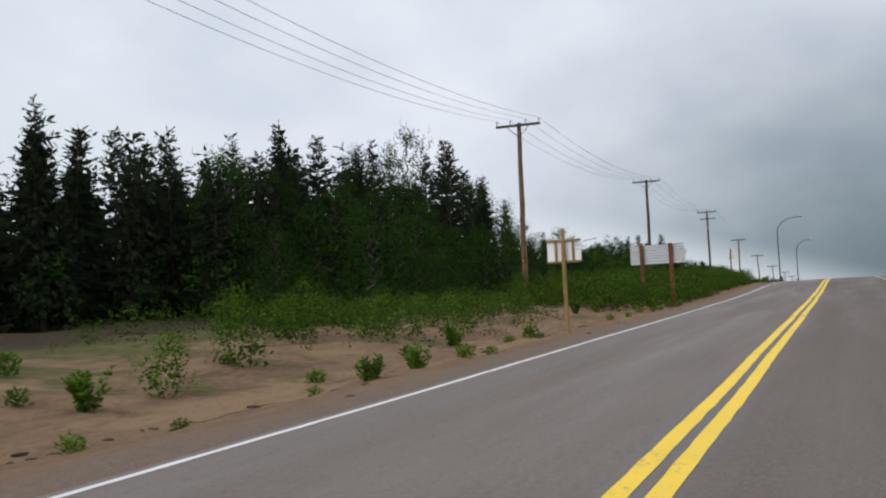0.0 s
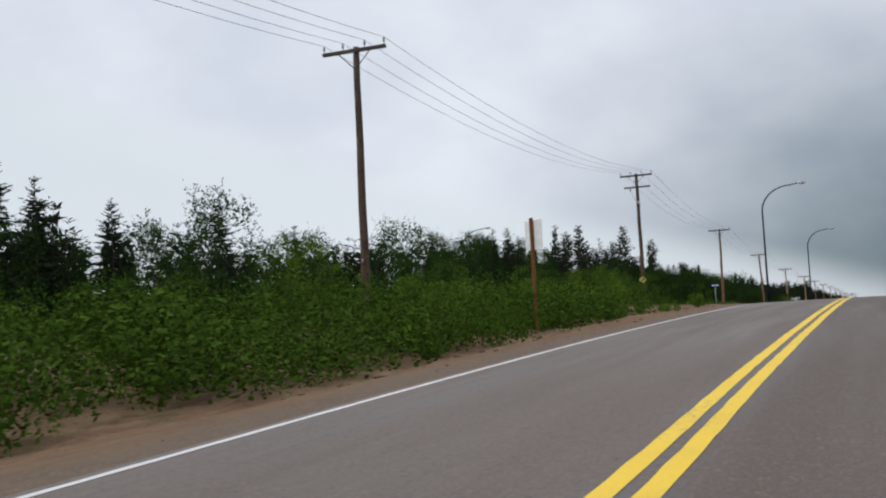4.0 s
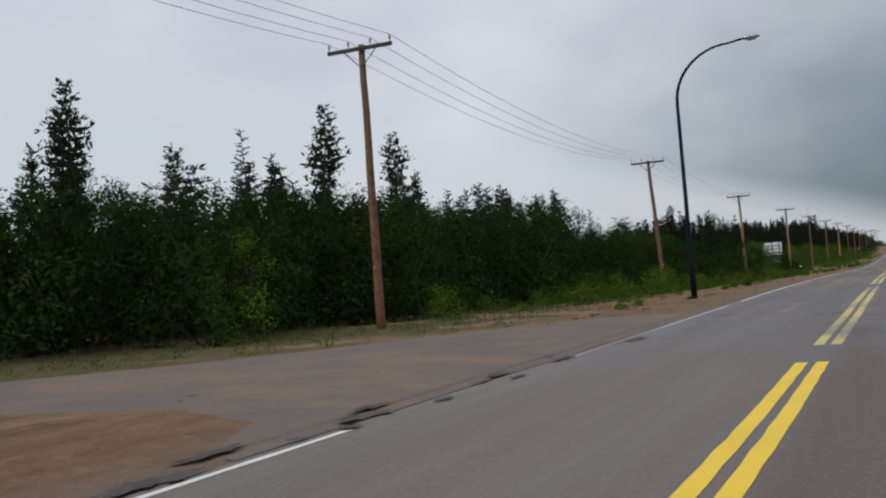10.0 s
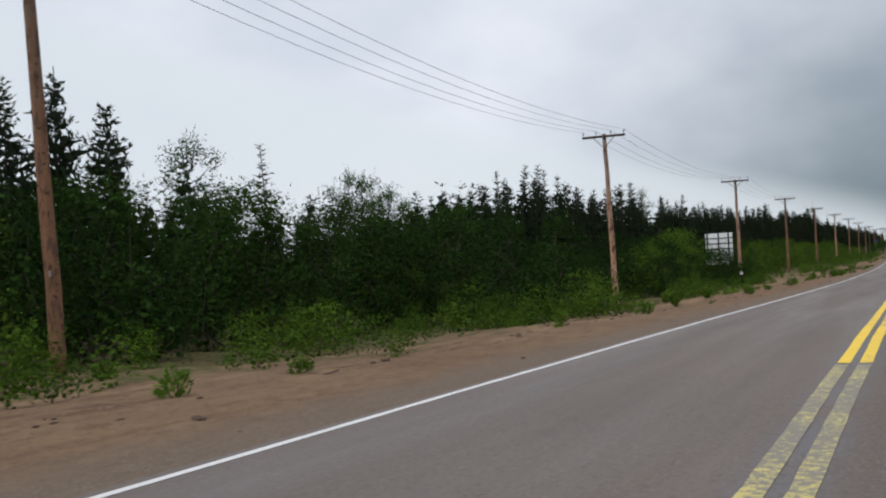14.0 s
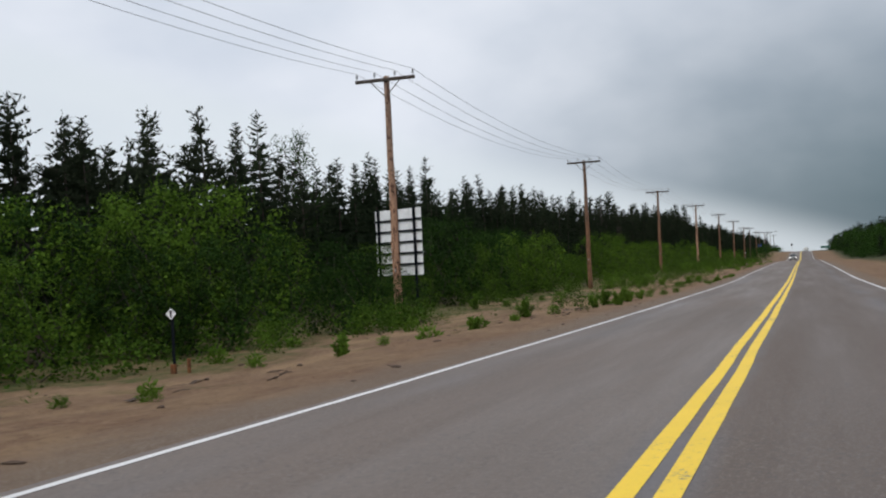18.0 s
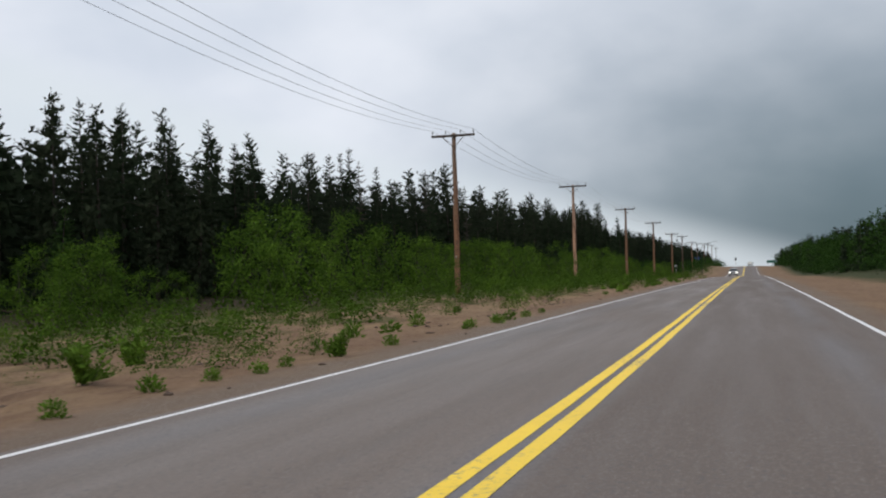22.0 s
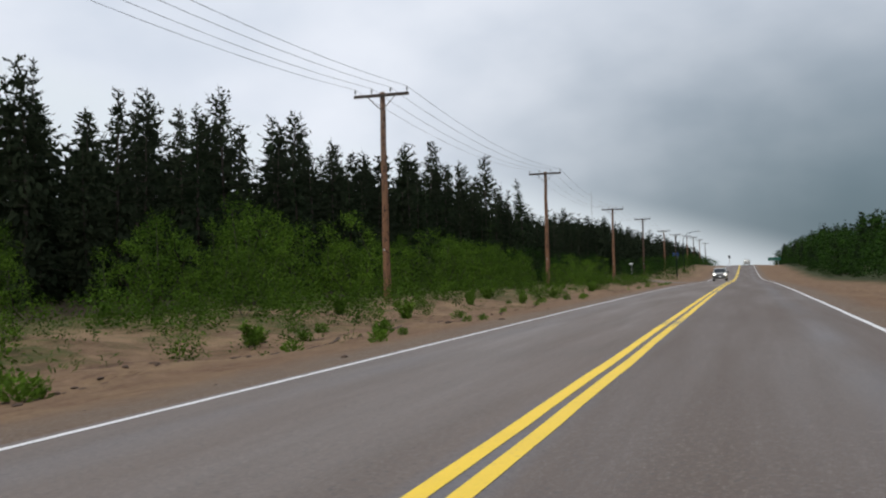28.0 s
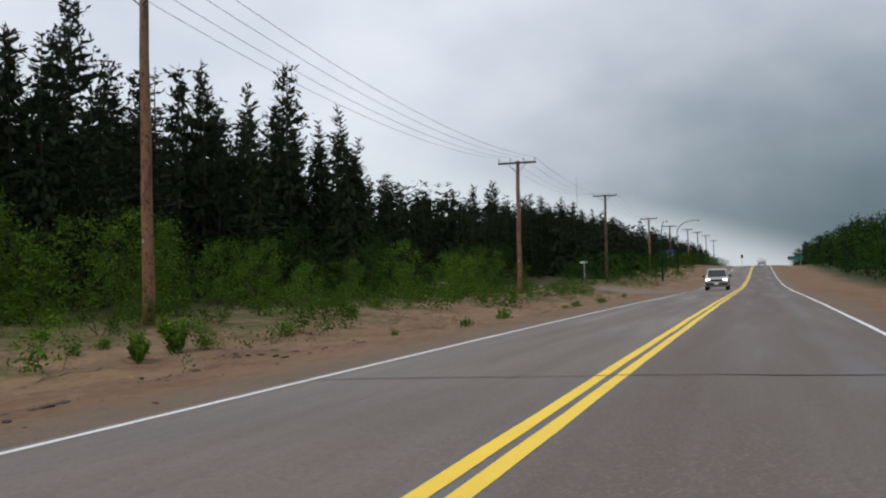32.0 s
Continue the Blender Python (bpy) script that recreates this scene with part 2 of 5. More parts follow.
def pole_material(name, colour, patch, amount, silver=(.21, .165, .135)):
    """Peeling pole wood: orange where it is fresh, silvered higher up, with dark scabs of old bark."""
    a = Mat(name, colour, .85, 0, .2)
    z = a.nt.nodes.new("ShaderNodeSeparateXYZ")
    a.link(a.nt.nodes.new("ShaderNodeTexCoord").outputs["Object"], z.inputs[0])
    grey = a.calc("ADD", a.calc("MULTIPLY", z.outputs[2], .16), a.noise(1.6, 4, .7, (3, 3, .8)))
    a.blend(a.range(grey, 1.1, 1.9, 0, .85), silver)
    a.blend(a.range(a.noise(3.0, 5, .65, (4, 4, .5)), .42, .66, 0, .6), tuple(c * .6 for c in colour))
    a.blend(a.range(a.noise(1.5, 5, .7, (4.5, 4.5, 1.6)), .535, .575, 0, amount), patch)
    a.blend(a.range(a.noise(4.0, 3, .6, (2, 2, 1.8)), .61, .64, 0, amount), tuple(c * .5 for c in patch))
    a.blend(a.range(a.noise(30, 3, .6, (5, 5, .15)), .52, .68, 0, .5), tuple(c * .35 for c in colour))
    a.bump(a.noise(26, 4, .6, (5, 5, .15)), .5, .01)
    return a.m


def side_paving():
    a = Mat("sandy_asphalt", (.138, .116, .103), .85, 0, .2)
    a.blend(a.range(a.noise(.5, 5, .65), .46, .62, 0, .75), (.215, .142, .092))
    a.blend(a.range(a.noise(2.2, 5, .7), .52, .68, 0, .6), (.115, .10, .092))
    a.blend(a.range(a.noise(30, 3, .7), .55, .68, 0, .5), (.27, .23, .18))
    a.bump(a.noise(40, 3), .4, .008)
    return a.m


ASPHALT = asphalt_material()
SIDE_PAVING = side_paving()
YELLOW = paint_material("yellow_road_paint", (.86, .58, .035), .575)
YELLOW_WORN = paint_material("worn_yellow_road_paint", (.60, .50, .16), .485)
WHITE_LINE = paint_material("white_road_paint", (.72, .71, .70), .615)
TAR = plain("tar", (.060, .054, .052), .9, 0, (.13, .108, .098), .8, 11)
DAMP = plain("damp_patch", (.108, .100, .098), .6, 0, (.13, .118, .112), .8, 9)
# crack seal whose pale sheen is put into the colour
SEAL = plain("crack_seal_with_sheen", (.150, .140, .140), .55, 0, (.120, .102, .092), .9, 6)
WHITE_WORN = paint_material("worn_white_road_paint", (.46, .45, .44), .462)
GROUND = ground_material()
SPRUCE_LEAF = leaf_material("spruce_needles", (.022, .034, .017), (.040, .056, .026), (.011, .016, .009), .08)
PINE_LEAF = leaf_material("pine_needles", (.025, .034, .018), (.043, .053, .028), (.012, .017, .010), .08)
DRY_LEAF = leaf_material("dry_needles", (.060, .055, .042), (.085, .080, .065), (.035, .032, .026), .1)
POPLAR_LEAF = leaf_material("poplar_leaves", (.034, .078, .012), (.072, .135, .023), (.010, .027, .006), .09)
ALDER_LEAF = leaf_material("alder_leaves", (.026, .058, .011), (.056, .105, .020), (.007, .018, .005), .06)
YOUNG_LEAF = leaf_material("young_needles", (.030, .058, .016), (.055, .095, .026), (.012, .026, .008), .15)
WILLOW_LEAF = leaf_material("willow_leaves", (.086, .162, .017), (.205, .315, .042), (.014, .034, .006), .08)
WEED_LEAF = leaf_material("weed_leaves", (.115, .205, .025), (.205, .30, .055), (.045, .09, .013), .18)
GRASS_LEAF = leaf_material("grass_blades", (.105, .140, .038), (.18, .185, .07), (.05, .075, .02), .25)
BARK = bark_material("grey_bark", (.052, .043, .035), (.022, .018, .015))
PALE_BARK = bark_material("pale_bark", (.062, .056, .046), (.032, .028, .024))
POLE_WOOD = pole_material("weathered_pole_wood", (.25, .13, .073), (.10, .060, .044), .85, (.16, .125, .102))
POLE_BARE = pole_material("peeling_pole_wood", (.50, .29, .185), (.10, .05, .036), 1.0)
POLE_DARK = pole_material("tarred_pole_wood", (.115, .072, .05), (.05, .036, .03), .7, (.095, .075, .06))
ARM_WOOD = plain("dark_crossarm_wood", (.060, .048, .040), .85, 0, (.12, .10, .085), .5, 8)
NEW_WOOD = pole_material("fresh_timber", (.36, .24, .095), (.20, .12, .05), .6)
POST_RED = pole_material("red_brown_post", (.21, .085, .035), (.09, .042, .022), .8)
STEEL = plain("galvanised_steel", (.42, .43, .44), .45, .8, (.2, .19, .18), .4)
BLACK_STEEL = plain("black_painted_steel", (.008, .010, .015), .6, 0, (.018, .017, .017), .3)
BLACK_STEEL.node_tree.nodes["Principled BSDF"].inputs["Specular IOR Level"].default_value = .06
INSULATOR = plain("porcelain", (.33, .34, .36), .25, 0, (.1, .1, .1), .3)
WIRE = plain("aluminium_wire", (.27, .275, .285), .55, .3, (.12, .12, .12), .4)
BOARD_WHITE = plain("white_sign_board", (.90, .91, .92), .5, 0, (.42, .42, .42), .4, 2.2)
BOARD_METAL = plain("ribbed_sheet_metal", (.86, .88, .90), .45, 0, (.55, .56, .57), .35, 3)
SIGN_YELLOW = plain("yellow_sign", (.75, .60, .22), .5)
SIGN_BLUE = plain("blue_sign", (.03, .07, .30), .5)
SIGN_GREEN = plain("green_sign", (.015, .10, .07), .5)
SIGN_GREY = plain("bare_sign_back", (.36, .37, .38), .5, .5)
BLACK = plain("black", (.015, .015, .015), .6)
STONE = plain("dark_clod", (.085, .056, .040), .95, 0, (.04, .03, .024), .6, 5)
CAR_PAINT = plain("silver_car_paint", (.42, .42, .40), .28, .55, (.16, .14, .12), .3, 3)
CAR_TRIM = plain("dark_car_trim", (.03, .03, .032), .5)
RUBBER = plain("tyre_rubber", (.02, .02, .02), .9)
gl = Mat("dark_window_glass", (.02, .025, .03), .06, 0, .5)
GLASS = gl.m
lm = Mat("lit_headlamp", (.9, .9, .85), .2)
lm.b.inputs["Emission Color"].default_value = (1, .96, .88, 1)
lm.b.inputs["Emission Strength"].default_value = 3.0
HEADLAMP = lm.m


# ---------------------------------------------------------------- building helpers
def mesh_of(name, verts, faces, mat, smooth=False):
    me = bpy.data.meshes.new(name)
    me.from_pydata([tuple(v) for v in verts], [], [tuple(f) for f in faces])
    me.materials.append(mat)
    if smooth:
        me.polygons.foreach_set("use_smooth", [True] * len(me.polygons))
    return me


def quads_mesh(name, verts, mat):
    """A mesh of loose four-cornered faces out of an array of n x 4 x 3."""
    v = np.asarray(verts, dtype=np.float32).reshape(-1, 3)
    n = len(v) // 4
    me = bpy.data.meshes.new(name)
    me.vertices.add(len(v))
    me.vertices.foreach_set("co", v.ravel())
    me.loops.add(4 * n)
    me.loops.foreach_set("vertex_index", np.arange(4 * n, dtype=np.int32))
    me.polygons.add(n)
    me.polygons.foreach_set("loop_start", np.arange(0, 4 * n, 4, dtype=np.int32))
    me.polygons.foreach_set("loop_total", np.full(n, 4, dtype=np.int32))
    me.update(calc_edges=True)
    me.materials.append(mat)
    return me


def part(name, data, material, parent, label=""):
    """Links a bmesh or a mesh as one object under a thing or a part."""
    if isinstance(data, bmesh.types.BMesh):
        me = bpy.data.meshes.new(name)
        data.to_mesh(me)
        data.free()
        me.materials.append(material)
        data = me
    ob = new(name, data)
    ob.parent = parent
    return tagged(ob, label)


def empty(name, m, label, category, group=""):
    ob = new(name)
    ob.matrix_world = m
    return tagged(ob, label, category, group)


def bm_box(sx, sy, sz, at=(0, 0, 0), bevel=.0, turn=None):
    bm = bmesh.new()
    m = Matrix.LocRotScale(at, turn, (sx, sy, sz))
    bmesh.ops.create_cube(bm, size=1, matrix=m)
    if bevel:
        bmesh.ops.bevel(bm, geom=bm.edges[:], offset=bevel, segments=1, affect="EDGES", profile=.7)
    return bm


def bm_tube(points, radii, sides=8, cap=True):
    """A round rod through the points."""
    bm = bmesh.new()
    rings = []
    pts = [Vector(p) for p in points]
    for i, p in enumerate(pts):
        d = (pts[min(i + 1, len(pts) - 1)] - pts[max(i - 1, 0)]).normalized()
        a = d.orthogonal().normalized() if i == 0 else (rings[-1][1] - d * rings[-1][1].dot(d)).normalized()
        b = d.cross(a)
        ring = [bm.verts.new(p + (a * math.cos(k) + b * math.sin(k)) * radii[i]) for k in (2 * math.pi * j / sides for j in range(sides))]
        rings.append((ring, a))
    for (r, _), (s, _) in zip(rings, rings[1:]):
        for j in range(sides):
            f = bm.faces.new((r[j], r[(j + 1) % sides], s[(j + 1) % sides], s[j]))
            f.smooth = True
    if cap:
        bm.faces.new(rings[0][0][::-1])
        bm.faces.new(rings[-1][0])
    return bm


def add_bm(bm, other):
    me = bpy.data.meshes.new("tmp")
    other.to_mesh(me)
    other.free()
    bm.from_mesh(me)
    bpy.data.meshes.remove(me)
    return bm


# ---------------------------------------------------------------- the lie of the land
def spline(values, start, step, y):
    u = (np.asarray(y, dtype=float) - start) / step
    v = np.asarray(values, dtype=float)
    u = np.clip(u, 0, len(v) - 1.001)
    i = u.astype(int)
    w = u - i
    p = lambda k: v[np.clip(i + k, 0, len(v) - 1)]
    a, b, c, d = p(-1), p(0), p(1), p(2)
    return b + .5 * w * (c - a + w * (2 * a - 5 * b + 4 * c - d + w * (3 * (b - c) + d - a)))


def road_z(y):
    return spline(GRADE, -30, 30, y)


# how far the left verge lies above the road at the pole line, every 60 m from y = -60
# and how far the shoulder lies above it, 7 m out
NEAR = [-.25, -.27, -.2, .12, .06, 0, 0, -.05, -.08, -.08, -.08, 0, 0, 0, 0, 0, 0]
VERGE = [.25, .3, .35, .25, -.15, -.65, -.35, .1, .25, .3, .5, 1.0, 1.2, .9, .5, .3, .2]


def smooth(a, b, x):
    t = np.clip((np.asarray(x, dtype=float) - a) / (b - a), 0, 1)
    return t * t * (3 - 2 * t)


def hum(x, y, s, seed=0.0):
    x, y = np.asarray(x, dtype=float) * s + seed, np.asarray(y, dtype=float) * s - seed
    return (np.sin(x * 1.3 + np.sin(y * .9 + 1.2) * 1.6) + np.sin(y * 1.7 + np.sin(x * 1.1) * 1.4 + .5) + np.sin((x + y) * .8 + 2.1)) / 3


def lip(y):
    """The broken edge where the shoulder ends and the sand falls away."""
    y = np.asarray(y, dtype=float)
    return -6.35 - .35 * np.sin(y * .21) - .25 * np.sin(y * .67 + 1) - .10 * np.sin(y * 2.1)


def ground_z(x, y):
    x, y = np.broadcast_arrays(np.asarray(x, dtype=float), np.asarray(y, dtype=float))
    left = spline(VERGE, -60, 60, y)
    side_road = smooth(132, 140, y) * (1 - smooth(158, 168, y)) + smooth(544, 550, y) * (1 - smooth(562, 568, y))
    out = np.where(x < 0, -x, x)
    drop = -.07 + .035 * smooth(3.6, 4.3, out) + np.where(x < 0, spline(NEAR, -60, 60, y), -.1) * smooth(4.4, 6.8, out)
    off = np.where(x < 0, (left - spline(NEAR, -60, 60, y)) * smooth(6.5, 14, out) + (.5 + .6 * smooth(500, 620, y)) * smooth(15, 34, out),
                   -.25 * smooth(6, 10, out) + .8 * smooth(11, 22, out))
    rough = smooth(4.8, 8, out) * (1 - .8 * side_road)
    bumps = .075 * hum(x, y, .55) + .05 * hum(x, y, 1.7, 4.0) + .035 * hum(x, y, 4.3, 9.0) + .018 * hum(x, y, 8.1, 5.0)
    ridge = .10 * np.exp(-((out - 6.6 - .5 * hum(0 * x, y, .13)) / .45) ** 2) * smooth(-.3, .5, hum(0 * x, y, .09, 3.0)) * (x < 0) * (1 - side_road)
    step = -.13 * smooth(0, .28, lip(y) - x) * (1 - smooth(2.5, 5, lip(y) - x)) * (x < 0) * (1 - side_road) * smooth(-.5, .3, hum(0 * x, y, .17, 6.0))
    gully = -.07 * smooth(.35, .8, hum(x, y, .42, 2.0)) * smooth(6.5, 8, out) * (x < 0) * (1 - side_road)
    far = smooth(60, 400, out) * -3.0 + step + gully
    return road_z(y) + drop + off + rough * bumps + ridge + far


def gz(x, y):
    return float(ground_z(x, y))


def sheet(name, xs, ys, zfun, mat, label=""):
    X, Y = np.meshgrid(np.asarray(xs, dtype=float), np.asarray(ys, dtype=float))
    Z = zfun(X, Y)
    v = np.stack([X, Y, Z], -1).reshape(-1, 3)
    nx, ny = len(xs), len(ys)
    i = (np.arange(ny - 1)[:, None] * nx + np.arange(nx - 1)[None, :]).ravel()
    f = np.stack([i, i + 1, i + nx + 1, i + nx], 1)
    me = mesh_of(name, v.tolist(), f.tolist(), mat, True)
    return tagged(new(name, me), label, kind="structure")


xs = [-2600, -1400, -700, -350, -180, -110, -75, -55, -44] + list(np.arange(-38, -18, 1.0)) + list(np.arange(-18, -9.2, .45)) + list(np.arange(-9.2, -5.4, .16)) + list(np.arange(-5.4, -3.4, .35)) + [-3.2, 0, 3.2] + \
    list(np.arange(3.6, 14, .6)) + [15, 17, 19, 22, 26, 32, 40, 55, 80, 130, 220, 420, 800, 1600, 2600]
ys = [-900, -500, -250, -120] + list(np.arange(-60, -24, 2)) + list(np.arange(-24, 560, .6)) + list(np.arange(560, 600, 1.5)) + list(np.arange(600, 930, 3)) + [940, 980, 1050, 1200, 1500, 2000, 2800]
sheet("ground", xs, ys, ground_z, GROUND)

ROAD_Y = list(np.arange(-120, 930, 1.5))


def road_sheet(X, Y):
    return road_z(Y) - .012 * np.abs(X) ** 1.0 * .5


rx = [-4.05, -3.9, -3.2, -2.2, -1.1, 0, 1.1, 2.2, 3.2, 3.9, 4.05]
road = sheet("road", rx, ROAD_Y, road_sheet, ASPHALT)
me = road.data
co = np.empty(len(me.vertices) * 3, dtype=np.float32)
me.vertices.foreach_get("co", co)
co = co.reshape(-1, 3)
edge = np.abs(co[:, 0]) > 4.0
co[edge, 0] += np.sign(co[edge, 0]) * (.10 * hum(co[edge, 0], co[edge, 1], .9) + .06 * hum(co[edge, 0], co[edge, 1], 2.7))
co[edge, 2] -= .06
me.vertices.foreach_set("co", co.ravel())


def strip(name, x, width, y0, y1, mat, wander=.012, lift=.004, parent=None):
    ys_ = np.arange(y0, y1 + .01, .5 if y1 - y0 < 400 else 1.0)
    h = hum(ys_ * 0 + x * 3, ys_, .5)
    e1, e2 = .008 * hum(ys_, ys_ * 0, 5.3), .008 * hum(ys_, ys_ * 0, 4.7, 2.0)
    a, b = x - width / 2 + wander * h + e1, x + width / 2 + wander * h + e2
    v = [(p, y, float(road_sheet(p, y)) + lift) for y, l, r in zip(ys_, a, b) for p in (l, r)]
    f = [(2 * i, 2 * i + 1, 2 * i + 3, 2 * i + 2) for i in range(len(ys_) - 1)]
    return tagged(new(name, mesh_of(name, v, f, mat)), kind="structure")


strip("edge_line", -3.73, .092, -120, 141.5, WHITE_LINE)
strip("edge_line", -3.73, .10, 148, 165, WHITE_WORN)
strip("edge_line", -3.73, .092, 167.5, 546, WHITE_LINE)
strip("edge_line", -3.73, .105, 566, 925, WHITE_LINE)
strip("edge_line", 3.82, .105, -120, 925, WHITE_LINE)
YELLOW_RIGHT = paint_material("frayed_yellow_road_paint", (.84, .57, .04), .55)
for x, w, paint in ((-.115, .145, YELLOW), (.12, .145, YELLOW_RIGHT)):
    strip("centre_line", x, w, -120, 146.3, YELLOW)
    strip("centre_line", x, w, 148.5, 172.6, YELLOW_WORN)
    strip("centre_line", x, w, 175.8, 207, YELLOW_WORN)
    strip("centre_line", x, w, 207, 925, paint)


def crack(y, w, mat, x0=-4.0, x1=4.0, slant=.25, gaps=0.0, lift=.007):
    px = np.arange(x0, x1, .2)
    v, f = [], []
    for i, x in enumerate(px):
        c = y + slant * (x / 4) + .10 * float(hum(x, y, 1.4)) + .04 * float(hum(x, y, 5.1))
        ww = w * (.25 + .9 * abs(float(hum(x, y, 1.3, 1.0))))
        for s in (-1, 1):
            v.append((x, c + s * ww / 2, float(road_sheet(x, c)) + lift))
        if i and not (gaps and float(hum(x, y, 2.3, 8.0)) < gaps):
            f.append((2 * i - 2, 2 * i, 2 * i + 1, 2 * i - 1))
    tagged(new("crack_seal", mesh_of("crack_seal", v, f, mat)), kind="structure")


for y, w in ((14.4, .12), (32.6, .07), (78.2, .14), (256.8, .10), (285.5, .06), (311.7, .09), (359.3, .09), (387.6, .10), (431.7, .06), (447.1, .06), (477.5, .10), (-3.5, .07)):
    crack(y, w, TAR)
# broad seal bands along some cracks, painted pale for their sheen
for y, w, x0, x1 in ((14.55, .30, -2.4, 1.6), (78.4, .36, -2.6, 3.0), (173.6, .30, -2.0, 3.2), (387.7, .2, -3, 1), (447.2, .18, -1, 3.6)):
    crack(y, w, SEAL, x0, x1, .25, -.12, .005)


def patch(name, x, y, rx_, ry_, mat, seed, lift=.006):
    r = random.Random(seed)
    n = 22
    v = [(x, y, float(road_sheet(x, y)) + lift)]
    for k in range(n):
        a = 2 * math.pi * k / n
        q = r.uniform(.45, 1.35)
        px, py = x + rx_ * q * math.cos(a), y + ry_ * q * math.sin(a)
        v.append((px, py, float(road_sheet(px, py)) + lift))
    f = [(0, 1 + k, 1 + (k + 1) % n) for k in range(n)]
    tagged(new(name, mesh_of(name, v, f, mat)), kind="structure")


R4 = random.Random(44)
for i in range(20):
    y = 136.5 + 15 * R4.random()
    patch("pothole_patch", -3.98 + R4.uniform(-.42, .30) + .015 * (y - 140), y, R4.uniform(.05, .15), R4.uniform(.12, .55), TAR, 300 + i, .022)
for i, (x, y, a, b) in enumerate(((-3.05, 169.0, .26, .10), (-2.3, 171.2, .30, .26), (-2.5, 170.2, .3, .05), (-1.3, 173.0, .3, .10), (-1.0, 174.6, .25, .08), (-.6, 176.5, .2, .10), (-3.5, 152, .16, .7), (-3.75, 148.5, .12, .5), (-2.9, 166.8, .4, .05), (1.6, 309.6, .12, .12), (1.9, 309.6, .12, .12))):
    patch("pothole_patch", x, y, a, b, DAMP if i in (1, 4) else TAR, i)

# side roads with their worn mouths: middle line and half width
SIDE = [(-3.98, 152.5, 12.5), (-5.5, 151.8, 11), (-8, 150, 8), (-11, 147.5, 5.6), (-15, 144, 4.4), (-20, 140, 4), (-30, 132.5, 3.8), (-44, 123, 3.8), (-70, 108, 3.8)]
SIDE_2 = [(-3.98, 556, 10), (-6, 556, 7.5), (-9, 556.5, 5.5), (-14, 557.5, 4.5), (-24, 560, 4.2), (-44, 566, 4.2), (-70, 575, 4.2)]


def clear_of_roads(x, y, margin=1.2):
    if 268.5 < y < 276 and -12.3 < x < -5:     # the open sand by the marker post
        return False
    for line in (SIDE, SIDE_2):
        xs_ = [p[0] for p in line][::-1]
        mid, half = np.interp(x, xs_, [p[1] for p in line][::-1]), np.interp(x, xs_, [p[2] for p in line][::-1])
        if abs(y - mid) < (half + margin) * 1.2:
            return False
    return True


def side_sheet(name, line):
    v, f = [], []
    xs_ = list(np.interp(np.linspace(0, 1, 26) ** 1.6, [0, 1], [-3.98, -70]))
    lx = [p[0] for p in line][::-1]
    for x in xs_:
        mid, half = np.interp(x, lx, [p[1] for p in line][::-1]), np.interp(x, lx, [p[2] for p in line][::-1])
        for k in range(11):
            w = -1 + k / 5
            y = mid + w * half + .15 * float(hum(x, w * 9, .8))
            z = float(ground_z(x, y)) + (.03 if abs(w) < .99 else -.05) if x < -4.4 else float(road_sheet(x, y)) - .012
            v.append((x, y, z))
    for i in range(len(xs_) - 1):
        for k in range(10):
            a = i * 11 + k
            f.append((a, a + 1, a + 12, a + 11))
    return tagged(new(name, mesh_of(name, v, f, SIDE_PAVING, True)), kind="structure")


side_sheet("side_road", SIDE)
side_sheet("side_road", SIDE_2)

# ---------------------------------------------------------------- utility poles and wires
# x, y, height of the top above the road, lean of the top in x, wood
POLE_ROWS = [
    (-14.5, -14.5, 9.9, 0, 0),
    (-14.64, 29.3, 9.84, .11, 0), (-15.03, 71.9, 9.86, .05, 2), (-15.05, 119.2, 10.44, -.04, 2), (-15.35, 165.3, 9.60, .11, 0),
    (-15.02, 210.5, 9.27, -.46, 0), (-14.74, 252.6, 9.01, -.19, 1), (-14.05, 294.2, 9.13, -.05, 1), (-13.93, 332.8, 9.18, 0, 0),
]
POLE_ROWS += [
    (-13.83, 373.2, 9.09, .05, 0), (-13.40, 412.0, 9.12, .03, 1), (-13.10, 451.2, 9.13, .08, 0), (-12.85, 488.3, 9.01, .09, 0),
    (-12.96, 531.5, 8.83, .11, 0), (-13.56, 576.1, 9.86, .09, 2), (-13.60, 622.1, 9.10, .02, 0), (-14.19, 667.7, 8.92, 0, 2),
    (-13.81, 713.2, 9.06, 0, 0), (-14.09, 757.8, 9.48, 0, 2), (-14.0, 802, 9.8, 0, 0), (-13.55, 846, 9.46, 0, 2),
]
ARM_AT = (-1.16, -.42, .42, 1.16)


def crossarm(parent, z, length, pins, turn):
    t = Euler((0, 0, turn))
    arm = part("crossarm", bm_box(length, .10, .13, (0, -.17, z), .012), ARM_WOOD, parent, "dark weathered timber crossarm")
    for x in pins:
        bm = bm_tube([(x, -.17, z + .06), (x, -.17, z + .17)], [.016, .016], 6)
        add_bm(bm, bm_tube([(x, -.17, z + .15), (x, -.17, z + .19), (x, -.17, z + .21), (x, -.17, z + .27), (x, -.17, z + .30)], [.03, .055, .04, .045, .02], 8))
        part("insulator", bm, INSULATOR, arm)
    for s in (-1, 1):
        bm = bm_tube([(s * .04, -.13, z - .62), (s * .62, -.16, z - .04)], [.018, .018], 5)
        part("brace", bm, ARM_WOOD, arm)
    return arm


